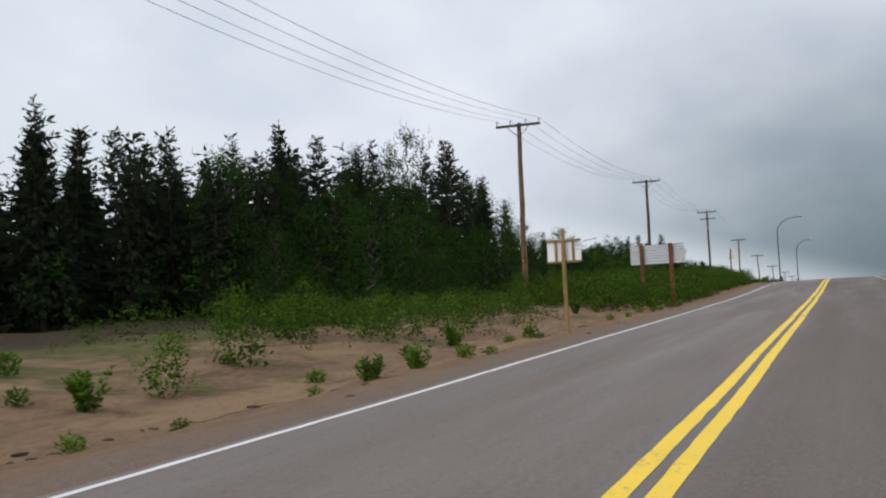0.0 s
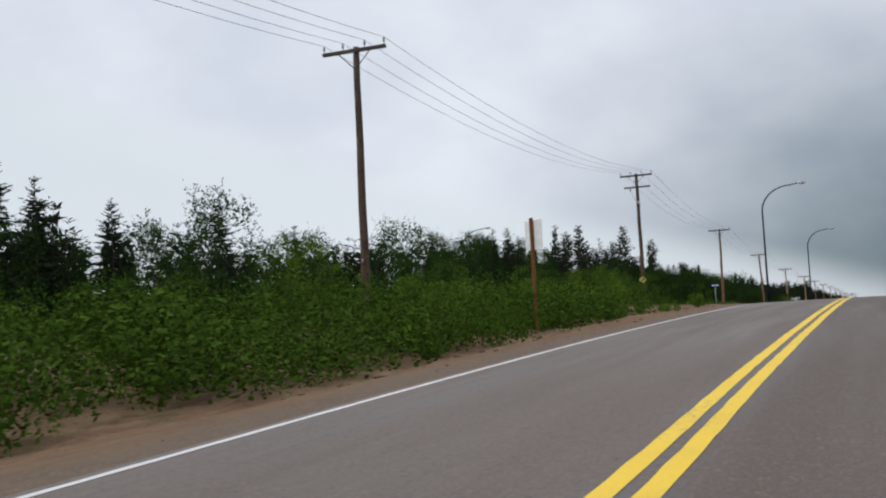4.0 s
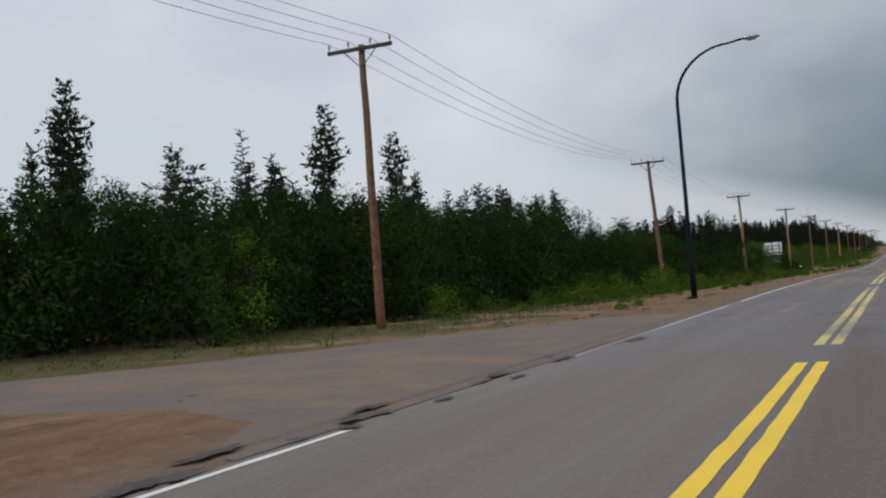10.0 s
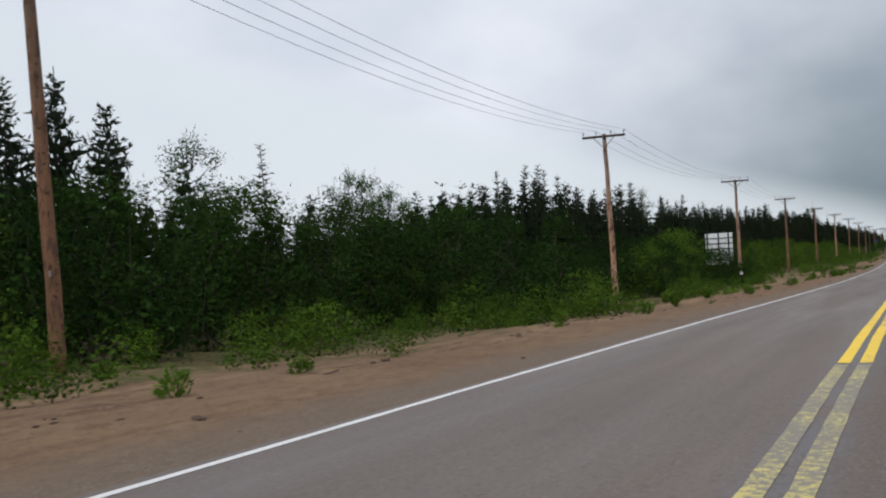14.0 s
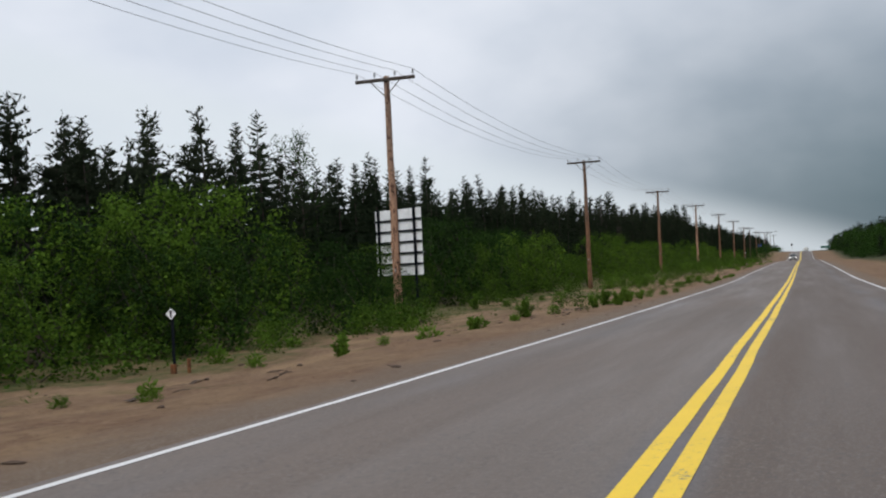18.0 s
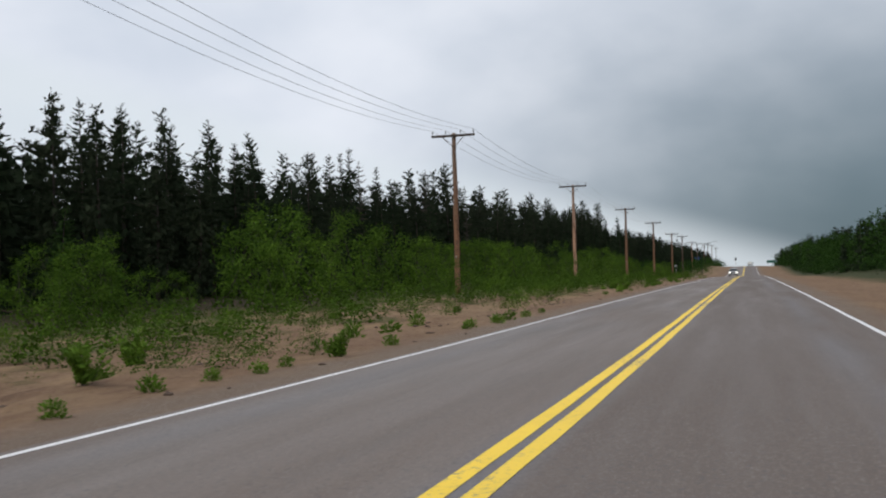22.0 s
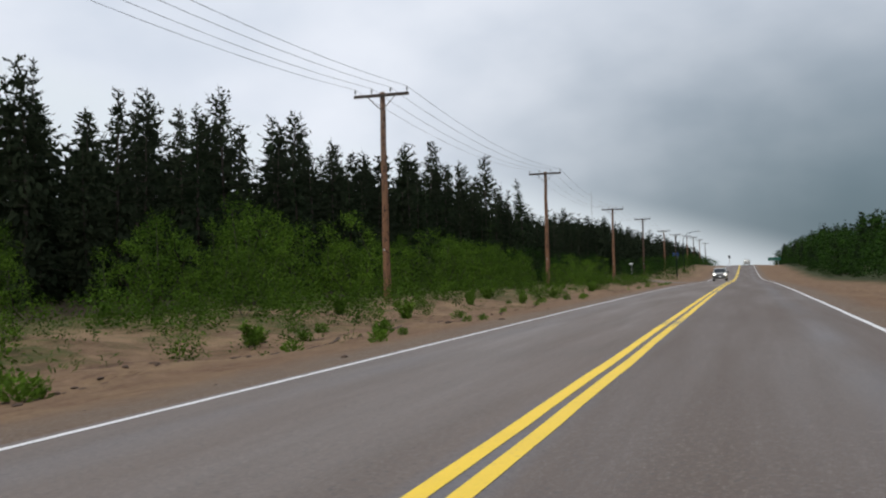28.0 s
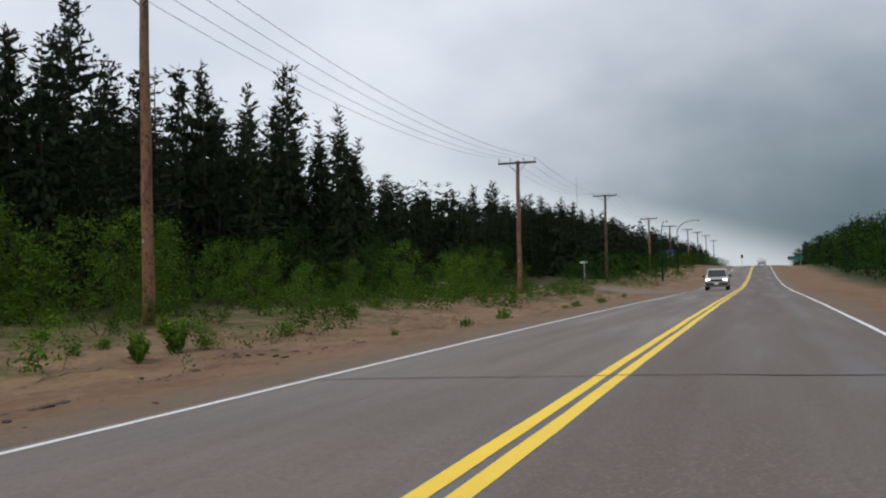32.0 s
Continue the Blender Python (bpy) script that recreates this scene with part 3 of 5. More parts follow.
def utility_pole(x, y, top, lean, wood):
    zb = gz(x, y)
    h = float(road_z(y)) + top - zb
    mat = (POLE_WOOD, POLE_BARE, POLE_DARK)[wood]
    words = ("brown weathered wooden utility pole beside the sandy verge", "pale peeling wooden utility pole with dark knots in scrub",
             "grey-brown wooden utility pole with one crossarm on the verge")[wood]
    p = empty("utility_pole", Matrix.Translation((x, y, zb)), words, "utility pole", "utility poles along the road")
    n = 9
    pts = [(lean * i / n + .015 * math.sin(i * 1.9 + y), .012 * math.sin(i * 2.3 + x), -.4 + (h + .4) * i / n) for i in range(n + 1)]
    part("pole", bm_tube(pts, [.165 - .055 * i / n for i in range(n + 1)], 12), mat, p)
    arm = crossarm(p, h - .16, 2.45, ARM_AT, 0)
    arm.location = (lean, 0, 0)
    bm = bm_box(.05, .006, .11, (0, -.17, 2.1), .002)
    part("tag_plate", bm, STEEL, p)
    return p, Vector((x + lean, y - .17, zb + h + .14))


tops = []
for row in POLE_ROWS:
    p, top = utility_pole(*row)
    tops.append(top)
    if row[1] == 119.2:
        tagged(p, "dark wooden utility pole with two crossarms and a yellow marker plate")
        h2 = top.z - .14 - p.location.z
        bm = bm_box(2.0, .10, .12, (0, -.17, h2 - 1.05), .012)
        arm2 = part("crossarm", bm, ARM_WOOD, p, "shorter lower timber crossarm")
        for x in (-.5,):
            bm = bm_tube([(x, -.22, h2 - 1.12), (x, -.22, h2 - 1.22), (x, -.22, h2 - 1.36)], [.03, .06, .045], 8)
            part("cutout_fuse", bm, INSULATOR, arm2)
        bm = bm_tube([(-.5, -.22, h2 - 1.2), (-.36, -.2, h2 - 1.7), (-.12, -.16, h2 - 2.1), (-.1, -.15, h2 - 3.2)], [.012] * 4, 5)
        part("drop_wire", bm, WIRE, p)
        part("bracket", bm_box(.14, .12, .22, (.02, -.16, h2 - 2.2), .02), STEEL, p)
        plate = bm_box(.42, .012, .42, (0, -.175, 2.2), .01, Euler((0, radians(45), 0)))
        pl = part("marker_plate", plate, SIGN_YELLOW, p, "yellow diamond marker plate with a black arrow")
        part("arrow", add_bm(bm_box(.18, .006, .05, (-.03, -.186, 2.2)), bm_box(.12, .006, .12, (.05, -.186, 2.2), 0, Euler((0, radians(45), 0)))), BLACK, pl)


def wire_run(k):
    pts = []
    off = Vector((ARM_AT[k], 0, .02))
    line = [Vector((tops[0].x, -58, tops[0].z - 2.6))] + tops
    for a, b in zip(line, line[1:]):
        n = 14
        sag = .95 * ((b - a).length / 45) ** 2
        for i in range(n):
            t = i / n
            q = a.lerp(b, t) + off
            q.z -= 4 * sag * t * (1 - t)
            pts.append(q)
    pts.append(line[-1] + off)
    bm = bm_tube(pts, [.0085] * len(pts), 4)
    me_ = bpy.data.meshes.new("power_line")
    bm.to_mesh(me_)
    bm.free()
    me_.materials.append(WIRE)
    tagged(new("power_line", me_), "thin grey overhead wire slung between the poles", "power line", "overhead wires")


for k in range(4):
    wire_run(k)


# ---------------------------------------------------------------- street lamps
def street_lamp(x, y, head=2.75, height=9.35, turn=0.0, at_z=None):
    z = gz(x, y) if at_z is None else at_z
    p = empty("street_lamp", Matrix.Translation((x, y, z)) @ Matrix.Rotation(radians(turn), 4, "Z"), "black painted steel street lamp with a curved arm over the road", "street lamp", "street lamps")
    bm = bm_box(.29, .29, .05, (0, 0, .025), .01)
    part("base_plate", bm, BLACK_STEEL, p)
    for sx in (-.11, .11):
        for sy in (-.11, .11):
            part("bolt", bm_tube([(sx, sy, .05), (sx, sy, .12)], [.02, .02], 6), BLACK_STEEL, p)
    part("shaft", bm_tube([(0, 0, .05), (0, 0, 1.35), (0, 0, 1.42), (0, 0, height - 2.0)], [.115, .105, .085, .06], 12), BLACK_STEEL, p)
    pts, rad = [], []
    for i in range(15):
        a = math.pi / 2 * i / 14
        pts.append((head * .80 * (1 - math.cos(a)), 0, height - 2.0 + 1.9 * math.sin(a)))
        rad.append(.06 - .022 * i / 14)
    pts.append((head, 0, height - .02))
    rad.append(.04)
    part("arm", bm_tube(pts, rad, 8), BLACK_STEEL, p)
    bm = bmesh.new()
    bmesh.ops.create_uvsphere(bm, u_segments=12, v_segments=8, radius=1, matrix=Matrix.LocRotScale((head + .28, 0, height), None, (.36, .15, .09)))
    hd = part("lamp_head", bm, STEEL, p, "grey cobra-style lamp head")
    bm = bmesh.new()
    bmesh.ops.create_uvsphere(bm, u_segments=10, v_segments=6, radius=1, matrix=Matrix.LocRotScale((head + .32, 0, height - .06), None, (.20, .11, .07)))
    part("lens", bm, INSULATOR, hd)
    return p


street_lamp(-6.71, 125.85)
street_lamp(-6.13, 172.65, 2.5)
street_lamp(-38.0, 141.4, 2.6, 9.0)
street_lamp(-10.2, 603, .9, 7.6, 60)
street_lamp(-10.9, 640, 3.0, 8.3)


# ---------------------------------------------------------------- signs
def hazard_board():
    x, y = -6.53, 5.35
    z = gz(x, y)
    rz_ = float(road_z(y))
    p = empty("roadside_sign", Matrix.Translation((x, y, z)), "white board seen from behind on one timber post", "sign")
    t = rz_ - z
    part("post", bm_box(.105, .105, t + 2.80 + .35, (0, .0, (t + 2.80 - .35) / 2), .008), NEW_WOOD, p, "tall square yellow-brown timber post")
    part("board", bm_box(1.02, .022, .68, (0, .10, t + 2.13), .003), BOARD_WHITE, p)
    for zz in (t + 2.45, t + 1.82):
        part("batten", bm_box(1.04, .05, .055, (0, .065, zz), .004), NEW_WOOD, p)
    for xx in (-.24, .28):
        part("upright_batten", bm_box(.075, .035, .60, (xx, .07, t + 2.135), .004), NEW_WOOD, p)
    part("label_strip", bm_box(.14, .003, .014, (.40, .086, t + 2.29)), BLACK, p)
    part("label_strip", bm_box(.09, .003, .010, (.42, .086, t + 2.16)), BLACK, p)


def ribbed_sign():
    y = 31.4
    xm, half = -7.95, 1.42
    z = min(gz(-8.79, y), gz(-7.29, y))
    t = float(road_z(y)) - z
    p = empty("large_road_sign", Matrix.Translation((xm, y, z)), "white ribbed metal road sign seen from behind on two posts", "sign")
    for x in (-.80, .72):
        part("post", bm_box(.20, .17, t + 2.92 + .4, (x, 0, (t + 2.92 - .4) / 2), .012), POST_RED, p, "thick rust-brown timber post")
    n = 7
    ph = 1.0 / n
    for i in range(n):
        zz = t + 1.87 + ph * (i + .5)
        part("panel", bm_box(2 * half, .012, ph - .012, (0, .12, zz), .002), BOARD_METAL, p)
    for i in range(n + 1):
        zz = t + 1.87 + ph * i
        part("rib", bm_box(2 * half, .045, .022, (0, .098, zz), .003), SIGN_GREY, p)
    part("label_strip", bm_box(.07, .003, .05, (half - .1, .11, t + 1.95)), BLACK, p)


def far_sign_on_post():
    x, y = -7.56, 67.3
    z = gz(x, y)
    t = float(road_z(y)) - z
    p = empty("roadside_sign", Matrix.Translation((x, y, z)) @ Matrix.Rotation(radians(-38), 4, "Z"), "white sign board on a single dark post", "sign")
    part("post", bm_box(.09, .08, t + 3.24, (0, 0, (t + 2.96) / 2 - .1), .008), POST_RED, p)
    part("board", bm_box(.81, .02, .83, (0, .07, t + 2.52), .004), BOARD_WHITE, p)


def grid_billboard():
    a, b = Vector((-18.83, 303.92, 0)), Vector((-15.91, 302.36, 0))
    mid = (a + b) / 2
    w = (b - a).length
    ang = math.atan2(b.y - a.y, b.x - a.x)
    z = gz(mid.x, mid.y)
    t = float(road_z(mid.y)) - z
    z0, z1 = t + 1.42, t + 4.57
    p = empty("billboard", Matrix.Translation((mid.x, mid.y, z)) @ Matrix.Rotation(ang, 4, "Z"), "white billboard seen from behind with a black steel grid frame", "billboard")
    cols, rws = 4, 6
    xsplit = (-w / 2, -w / 2 + .30, .02, w / 2 - .42, w / 2)
    for i in range(cols):
        for j in range(rws):
            x0, x1 = xsplit[i], xsplit[i + 1]
            hh = (z1 - z0) / rws
            part("panel", bm_box(x1 - x0 - .012, .014, hh - .012, ((x0 + x1) / 2, .06, z0 + hh * (j + .5)), .002), BOARD_WHITE, p)
    for x in xsplit[1:4]:
        part("post", bm_box(.10, .10, z1 + .35, (x, -.03, (z1 - .25) / 2), .006), BLACK_STEEL, p)
    for j in range(rws - 1):
        zz = z0 + (z1 - z0) / rws * (j + 1)
        part("rail", bm_box(w, .06, .10, (0, .02, zz), .006), BLACK_STEEL, p)
    part("loose_strut", bm_box(1.15, .05, .13, (-.55, -.10, z0 + 1.52), .01), BLACK_STEEL, p)


def stop_sign():
    x, y = -12.9, 141.7
    z = gz(x, y)
    t = float(road_z(y)) - z
    p = empty("stop_sign", Matrix.Translation((x, y, z)) @ Matrix.Rotation(radians(93), 4, "Z"), "octagonal sign seen from behind with a blue street name blade", "road sign")
    h = t + 2.30
    part("post", bm_tube([(0, 0, -.3), (0, 0, h)], [.032, .032], 8), SIGN_GREY, p)
    bm = bmesh.new()
    bmesh.ops.create_cone(bm, cap_ends=True, segments=8, radius1=.33, radius2=.33, depth=.012, matrix=Matrix.Translation((0, .045, t + 1.72)) @ Matrix.Rotation(radians(90), 4, "X") @ Matrix.Rotation(radians(22.5), 4, "Z"))
    part("octagon_plate", bm, SIGN_GREY, p)
    bl = part("name_blade", bm_box(.75, .012, .16, (0, 0, h + .06), .004, Euler((0, 0, radians(-93)))), SIGN_BLUE, p, "blue street name blade")
    for i, (dx, ww) in enumerate(((-.19, .26), (.16, .24))):
        c, s = math.cos(radians(-93)), math.sin(radians(-93))
        for side in (-1, 1):
            part("name_bar", bm_box(ww, .003, .075, (dx * c - side * .008 * -s, dx * s - side * .008 * c, h + .06), 0, Euler((0, 0, radians(-93)))), BOARD_WHITE, bl)


def delineator():
    x, y = -11.0, 273.85
    z = gz(x, y)
    p = empty("marker_post", Matrix.Translation((x, y, z)), "short dark marker post with a small white plate", "marker post")
    part("post", bm_box(.05, .04, 1.35, (0, 0, .5), .006), BLACK_STEEL, p)
    pl = part("plate", bm_box(.17, .012, .17, (0, -.04, 1.16), .004, Euler((0, radians(45), 0))), BOARD_WHITE, p, "small white diamond plate with a black arrow")
    part("arrow", add_bm(bm_box(.03, .006, .12, (0, -.05, 1.15)), bm_box(.05, .006, .05, (0, -.05, 1.20), 0, Euler((0, radians(45), 0)))), BLACK, pl)
    part("stub", bm_box(.06, .05, .30, (.30, .05, .12), .006), POST_RED, p)
    part("stub", bm_box(.10, .08, .22, (0, -.03, .06), .006), POST_RED, p)


def small_sign(x, y, w, h, top, mat, label, wood=False):
    z = gz(x, y)
    t = float(road_z(y)) - z
    p = empty("road_sign", Matrix.Translation((x, y, z)), label, "road sign")
    posts = (0,) if w < 1.2 else (-w * .32, w * .32)
    for px in posts:
        part("post", bm_box(.09, .09, t + top + .3, (px, 0, (t + top - .3) / 2), .006), POST_RED if wood else STEEL, p)
    part("plate", bm_box(w, .016, h, (0, -.06, t + top - h / 2), .004), mat, p)


hazard_board()
ribbed_sign()
far_sign_on_post()
grid_billboard()
stop_sign()
delineator()
small_sign(9.4, 722, 3.4, .9, 2.1, SIGN_GREEN, "green road sign on two posts beside the far road")
small_sign(-14.6, 568, .70, .15, 2.9, BOARD_WHITE, "small white street name blade on a thin post")
small_sign(-5.2, 905, .9, 1.4, 5.2, BLACK, "dark sign on a post at the crest", True)
small_sign(-14.3, 668, 1.3, .8, 4.5, SIGN_BLUE, "blue sign board among the trees by the road")

m = empty("radio_mast", Matrix.Translation((-46, 758, gz(-46, 758))), "thin grey lattice radio mast above the trees", "mast")
for i in range(3):
    a = 2 * math.pi * i / 3
    part("mast_leg", bm_tube([(.35 * math.cos(a), .35 * math.sin(a), 0), (.12 * math.cos(a), .12 * math.sin(a), 24)], [.035, .03], 5), SIGN_GREY, m)
for i in range(20):
    z0 = i * 1.2
    r0, r1 = .35 - .23 * z0 / 24, .35 - .23 * (z0 + 1.2) / 24
    a, b = 2 * math.pi * (i % 3) / 3, 2 * math.pi * ((i + 1) % 3) / 3
    part("mast_brace", bm_tube([(r0 * math.cos(a), r0 * math.sin(a), z0), (r1 * math.cos(b), r1 * math.sin(b), z0 + 1.2)], [.02, .02], 4), SIGN_GREY, m)


# ---------------------------------------------------------------- vehicles
def loft(sections, ring):
    """Joins rings of points, one for each section, into a closed shell."""
    bm = bmesh.new()
    rs = [[bm.verts.new(p) for p in ring(*s)] for s in sections]
    n = len(rs[0])
    for a, b in zip(rs, rs[1:]):
        for j in range(n):
            f = bm.faces.new((a[j], a[(j + 1) % n], b[(j + 1) % n], b[j]))
            f.smooth = True
    bm.faces.new(rs[0])
    bm.faces.new(rs[-1][::-1])
    bmesh.ops.recalc_face_normals(bm, faces=bm.faces[:])
    return bm


def body_ring(y, w, z0, z1, r):
    pts = []
    for sx, sz in ((1, -1), (1, 1), (-1, 1), (-1, -1)):
        cx, cz = sx * (w - r), (z1 - r if sz > 0 else z0 + r)
        start = {(1, -1): -90, (1, 1): 0, (-1, 1): 90, (-1, -1): 180}[(sx, sz)]
        for k in range(4):
            a = radians(start + 30 * k)
            pts.append((cx + r * math.cos(a), y, cz + r * math.sin(a)))
    return pts


def cabin_ring(y, w, z0, z1, r):
    return [(x * (1 - .14 * (p - z0) / .75), yy, p) for x, yy, p in body_ring(y, w, z0, z1, r)]


def suv(x, y, turn, label):
    z = float(road_sheet(x, y)) + .012
    c = empty("car", Matrix.Translation((x, y, z)) @ Matrix.Rotation(radians(turn), 4, "Z"), label, "car", "vehicles on the road")
    part("body", loft([(-2.30, .72, .42, .80, .10), (-2.22, .86, .34, .98, .14), (-1.9, .93, .30, 1.04, .14), (-1.2, .95, .28, 1.10, .12), (0, .95, .28, 1.12, .12), (1.6, .95, .28, 1.12, .12), (2.2, .91, .32, 1.06, .14), (2.32, .80, .42, .95, .12)], body_ring), CAR_PAINT, c)
    part("cabin", loft([(-1.05, .86, 1.02, 1.10, .03), (-.45, .86, 1.02, 1.68, .10), (.2, .86, 1.02, 1.76, .12), (1.5, .86, 1.02, 1.75, .12), (2.0, .84, 1.02, 1.62, .12), (2.2, .82, 1.02, 1.12, .04)], cabin_ring), CAR_PAINT, c)
    bm = bmesh.new()
    q = [bm.verts.new(p) for p in ((-.76, -1.06, 1.13), (.76, -1.06, 1.13), (.66, -.49, 1.63), (-.66, -.49, 1.63))]
    bm.faces.new(q)
    q = [bm.verts.new((v.co.x, v.co.y - .012, v.co.z + .012)) for v in q]
    bm.faces.new(q)
    part("windscreen", bm, GLASS, c)
    for s in (-1, 1):
        part("side_window", bm_box(.012, 2.0, .42, (s * .825, .75, 1.37), .004, Euler((0, radians(-9 * s), 0))), GLASS, c)
        hl = part("headlight", bm_box(.36, .10, .18, (s * .66, -2.235, .84), .03), HEADLAMP, c, "lit white headlight")
        part("fog_light", bm_box(.14, .05, .09, (s * .62, -2.29, .52), .02), INSULATOR, c)
        mi = part("mirror", bm_box(.22, .12, .17, (s * 1.05, -.72, 1.16), .03), CAR_TRIM, c)
        part("roof_rail", bm_tube([(s * .62, -.2, 1.79), (s * .62, 1.6, 1.79)], [.022, .022], 6), CAR_TRIM, c)
        for yy in (-1.42, 1.42):
            m_ = Matrix.Translation((s * .82, yy, .36)) @ Matrix.Rotation(radians(90), 4, "Y")
            bm = bmesh.new()
            bmesh.ops.create_cone(bm, cap_ends=True, segments=20, radius1=.36, radius2=.36, depth=.24, matrix=m_)
            bmesh.ops.bevel(bm, geom=[e for e in bm.edges if len(e.link_faces) == 2 and e.calc_face_angle(0) > 1], offset=.03, segments=2, affect="EDGES")
            w = part("wheel", bm, RUBBER, c)
            bm = bmesh.new()
            bmesh.ops.create_cone(bm, cap_ends=True, segments=16, radius1=.23, radius2=.21, depth=.26, matrix=m_)
            part("rim", bm, STEEL, w)
    part("grille", bm_box(.95, .06, .17, (0, -2.285, .82), .02), CAR_TRIM, c)
    part("bumper", bm_box(1.70, .16, .20, (0, -2.30, .55), .05), CAR_TRIM, c)
    part("plate", bm_box(.32, .01, .13, (0, -2.388, .56)), BOARD_WHITE, c)
    return c


suv(-1.75, 556.5, 0, "silver sport utility vehicle with lit headlights on the road")
suv(2.0, 742, 180, "silver vehicle driving away near the far crest")

# ---------------------------------------------------------------- plants

def cards(c, d, up, length, width):
    """Small leaf faces: from c along d, with the side across up. All n x 3 arrays; length and width n."""
    d = d / (np.linalg.norm(d, axis=1, keepdims=True) + 1e-9)
    s = np.cross(d, up)
    s = s / (np.linalg.norm(s, axis=1, keepdims=True) + 1e-9)
    L, W = length[:, None], width[:, None]
    return np.stack([c, c + d * L * .45 + s * W * .5, c + d * L, c + d * L * .45 - s * W * .5], 1)


def unit(n, r):
    v = r.normal(size=(n, 3))
    return v / np.linalg.norm(v, axis=1, keepdims=True)


def rods_array(list_of):
    """Thin three-sided rods as loose faces: quick, for twigs."""
    out = []
    for p, q, r0, r1 in list_of:
        p, q = np.array(p), np.array(q)
        d = (q - p) / (np.linalg.norm(q - p) + 1e-9)
        a = np.cross(d, (.3, .5, .8))
        a /= np.linalg.norm(a)
        b = np.cross(d, a)
        ring = [a * math.cos(k) + b * math.sin(k) for k in (0, 2.09, 4.19)]
        for i in range(3):
            u, v = ring[i], ring[(i + 1) % 3]
            out.append([p + u * r0, p + v * r0, q + v * r1, q + u * r1])
    return np.array(out).reshape(-1, 4, 3)


def conifer(seed, kind, level=2):
    """A conifer 10 m high: wood faces and needle faces. kind: spruce, pine or bare. level: 2 near, 1 behind the front, 0 far."""
    r = np.random.default_rng(seed)
    H = 10.0
    bend = r.normal(0, .10, 2)
    axis = lambda z: np.array([bend[0] * math.sin(z * .45 + seed), bend[1] * math.sin(z * .38 + seed * 2), z])
    wood = []
    zs = np.linspace(-.3, H * .99, (4, 5, 8)[level])
    for a, b in zip(zs, zs[1:]):
        wood.append((axis(a), axis(b), .135 * (1 - a / H) + .010, .135 * (1 - b / H) + .010))
    C, D, U, Ln, Wd = [], [], [], [], []

    def sprigs(c, out, up, ln, wd):
        C.append(np.atleast_2d(c)), D.append(np.atleast_2d(out)), U.append(np.atleast_2d(up)), Ln.append(np.atleast_1d(ln)), Wd.append(np.atleast_1d(wd))

    R = {"spruce": r.uniform(1.6, 2.1), "pine": r.uniform(1.35, 1.85), "bare": r.uniform(1.0, 1.35)}[kind] * (1.15, 1.28, 1)[level]
    lump = r.uniform(0, 6.28, 3)

    def profile(f):
        if kind == "spruce":
            return R * max(0.0, 1 - f) ** .80 + .06
        if kind == "pine":
            swell = .78 + .24 * math.sin(f * 10 + lump[0]) + .16 * math.sin(f * 23 + lump[1])
            return R * max(.3, swell) * min(1.0, (1.03 - f) * 2.3) ** .8 + .08
        return R * max(0.0, 1 - f) ** .6 + .08

    z = {"spruce": .35, "pine": .9, "bare": 1.6}[kind] + r.uniform(0, .4)
    while z < H * .985:
        f = z / H
        step = {"spruce": .36 - .15 * f, "pine": .32, "bare": .34}[kind] * r.uniform(.75, 1.25) * (3.2, 1.5, 1)[level]
        reach = profile(f) * r.uniform(.72, 1.12)
        boughs = {"spruce": 6 if f < .8 else 4, "pine": int(r.integers(4, 6)) if f < .93 else 3, "bare": int(r.integers(3, 5))}[kind]
        a0 = r.uniform(0, 6.28)
        for k in range(boughs):
            ang = a0 + 6.283 * k / boughs + r.normal(0, .30)
            L = reach * r.uniform(.62, 1.15)
            rise = {"spruce": -.30 + .85 * f ** 2, "pine": .05 + .5 * f ** 2, "bare": .05}[kind] + r.normal(0, .12)
            o = np.array([math.cos(ang), math.sin(ang), rise])
            across = np.array([-math.sin(ang), math.cos(ang), 0])
            base = axis(min(H * .985, z + r.normal(0, .12)))
            if level == 2 and (k == 0 or kind == "bare"):
                wood.append((base, base + o * L, .014 + .008 * L, .004))
            if kind == "bare" and r.random() < .22:
                continue
            n = {"spruce": (1, 4, 3 + int(6.5 * L)), "pine": (2, 4, 4 + int(7.5 * L)), "bare": (2, 3, 2 + int(5 * L))}[kind][level]
            big = (2.3, 1.5, 1.0)[level]
            # one long spray along the limb and many short ones on both sides of it
            sprigs(base, o + np.array([0, 0, -.10]), across + .6 * unit(1, r)[0], L * .9, (.10 + .12 * L) * (1.6, 1.3, 1)[level])
            if kind == "pine":
                t = r.uniform(.30, 1.02, n)
                c = base + o * (L * t)[:, None] + r.normal(0, .05, (n, 3))
                out = .55 * o + 1.0 * unit(n, r) + np.array([0, 0, .35])
                sprigs(c, out, unit(n, r), r.uniform(.17, .34, n) * big, r.uniform(.075, .135, n) * big)
                continue
            t = np.sqrt(r.uniform(.06, 1.0, n))
            c = base + o * (L * t)[:, None]
            c[:, 2] += .10 * L * t ** 3
            side = np.where(np.arange(n) % 2, 1, -1)[:, None] * across
            out = o + side * (r.uniform(.25, 1.2, (n, 1)) * (1.15 - .7 * t[:, None]))
            out[:, 2] += r.normal(-.22, .25, n) + .6 * f ** 2
            s = (.50 + .65 * (1 - f)) * big * (1.25 if kind == "bare" else 1)
            sprigs(c, out, np.array([0, 0, 1.0]) + 1.1 * unit(n, r), r.uniform(.22, .42, n) * s, r.uniform(.07, .13, n) * s)
        z += step
    n = (3, 5, 9)[level]
    zz = r.uniform(9.3, 9.95, n)
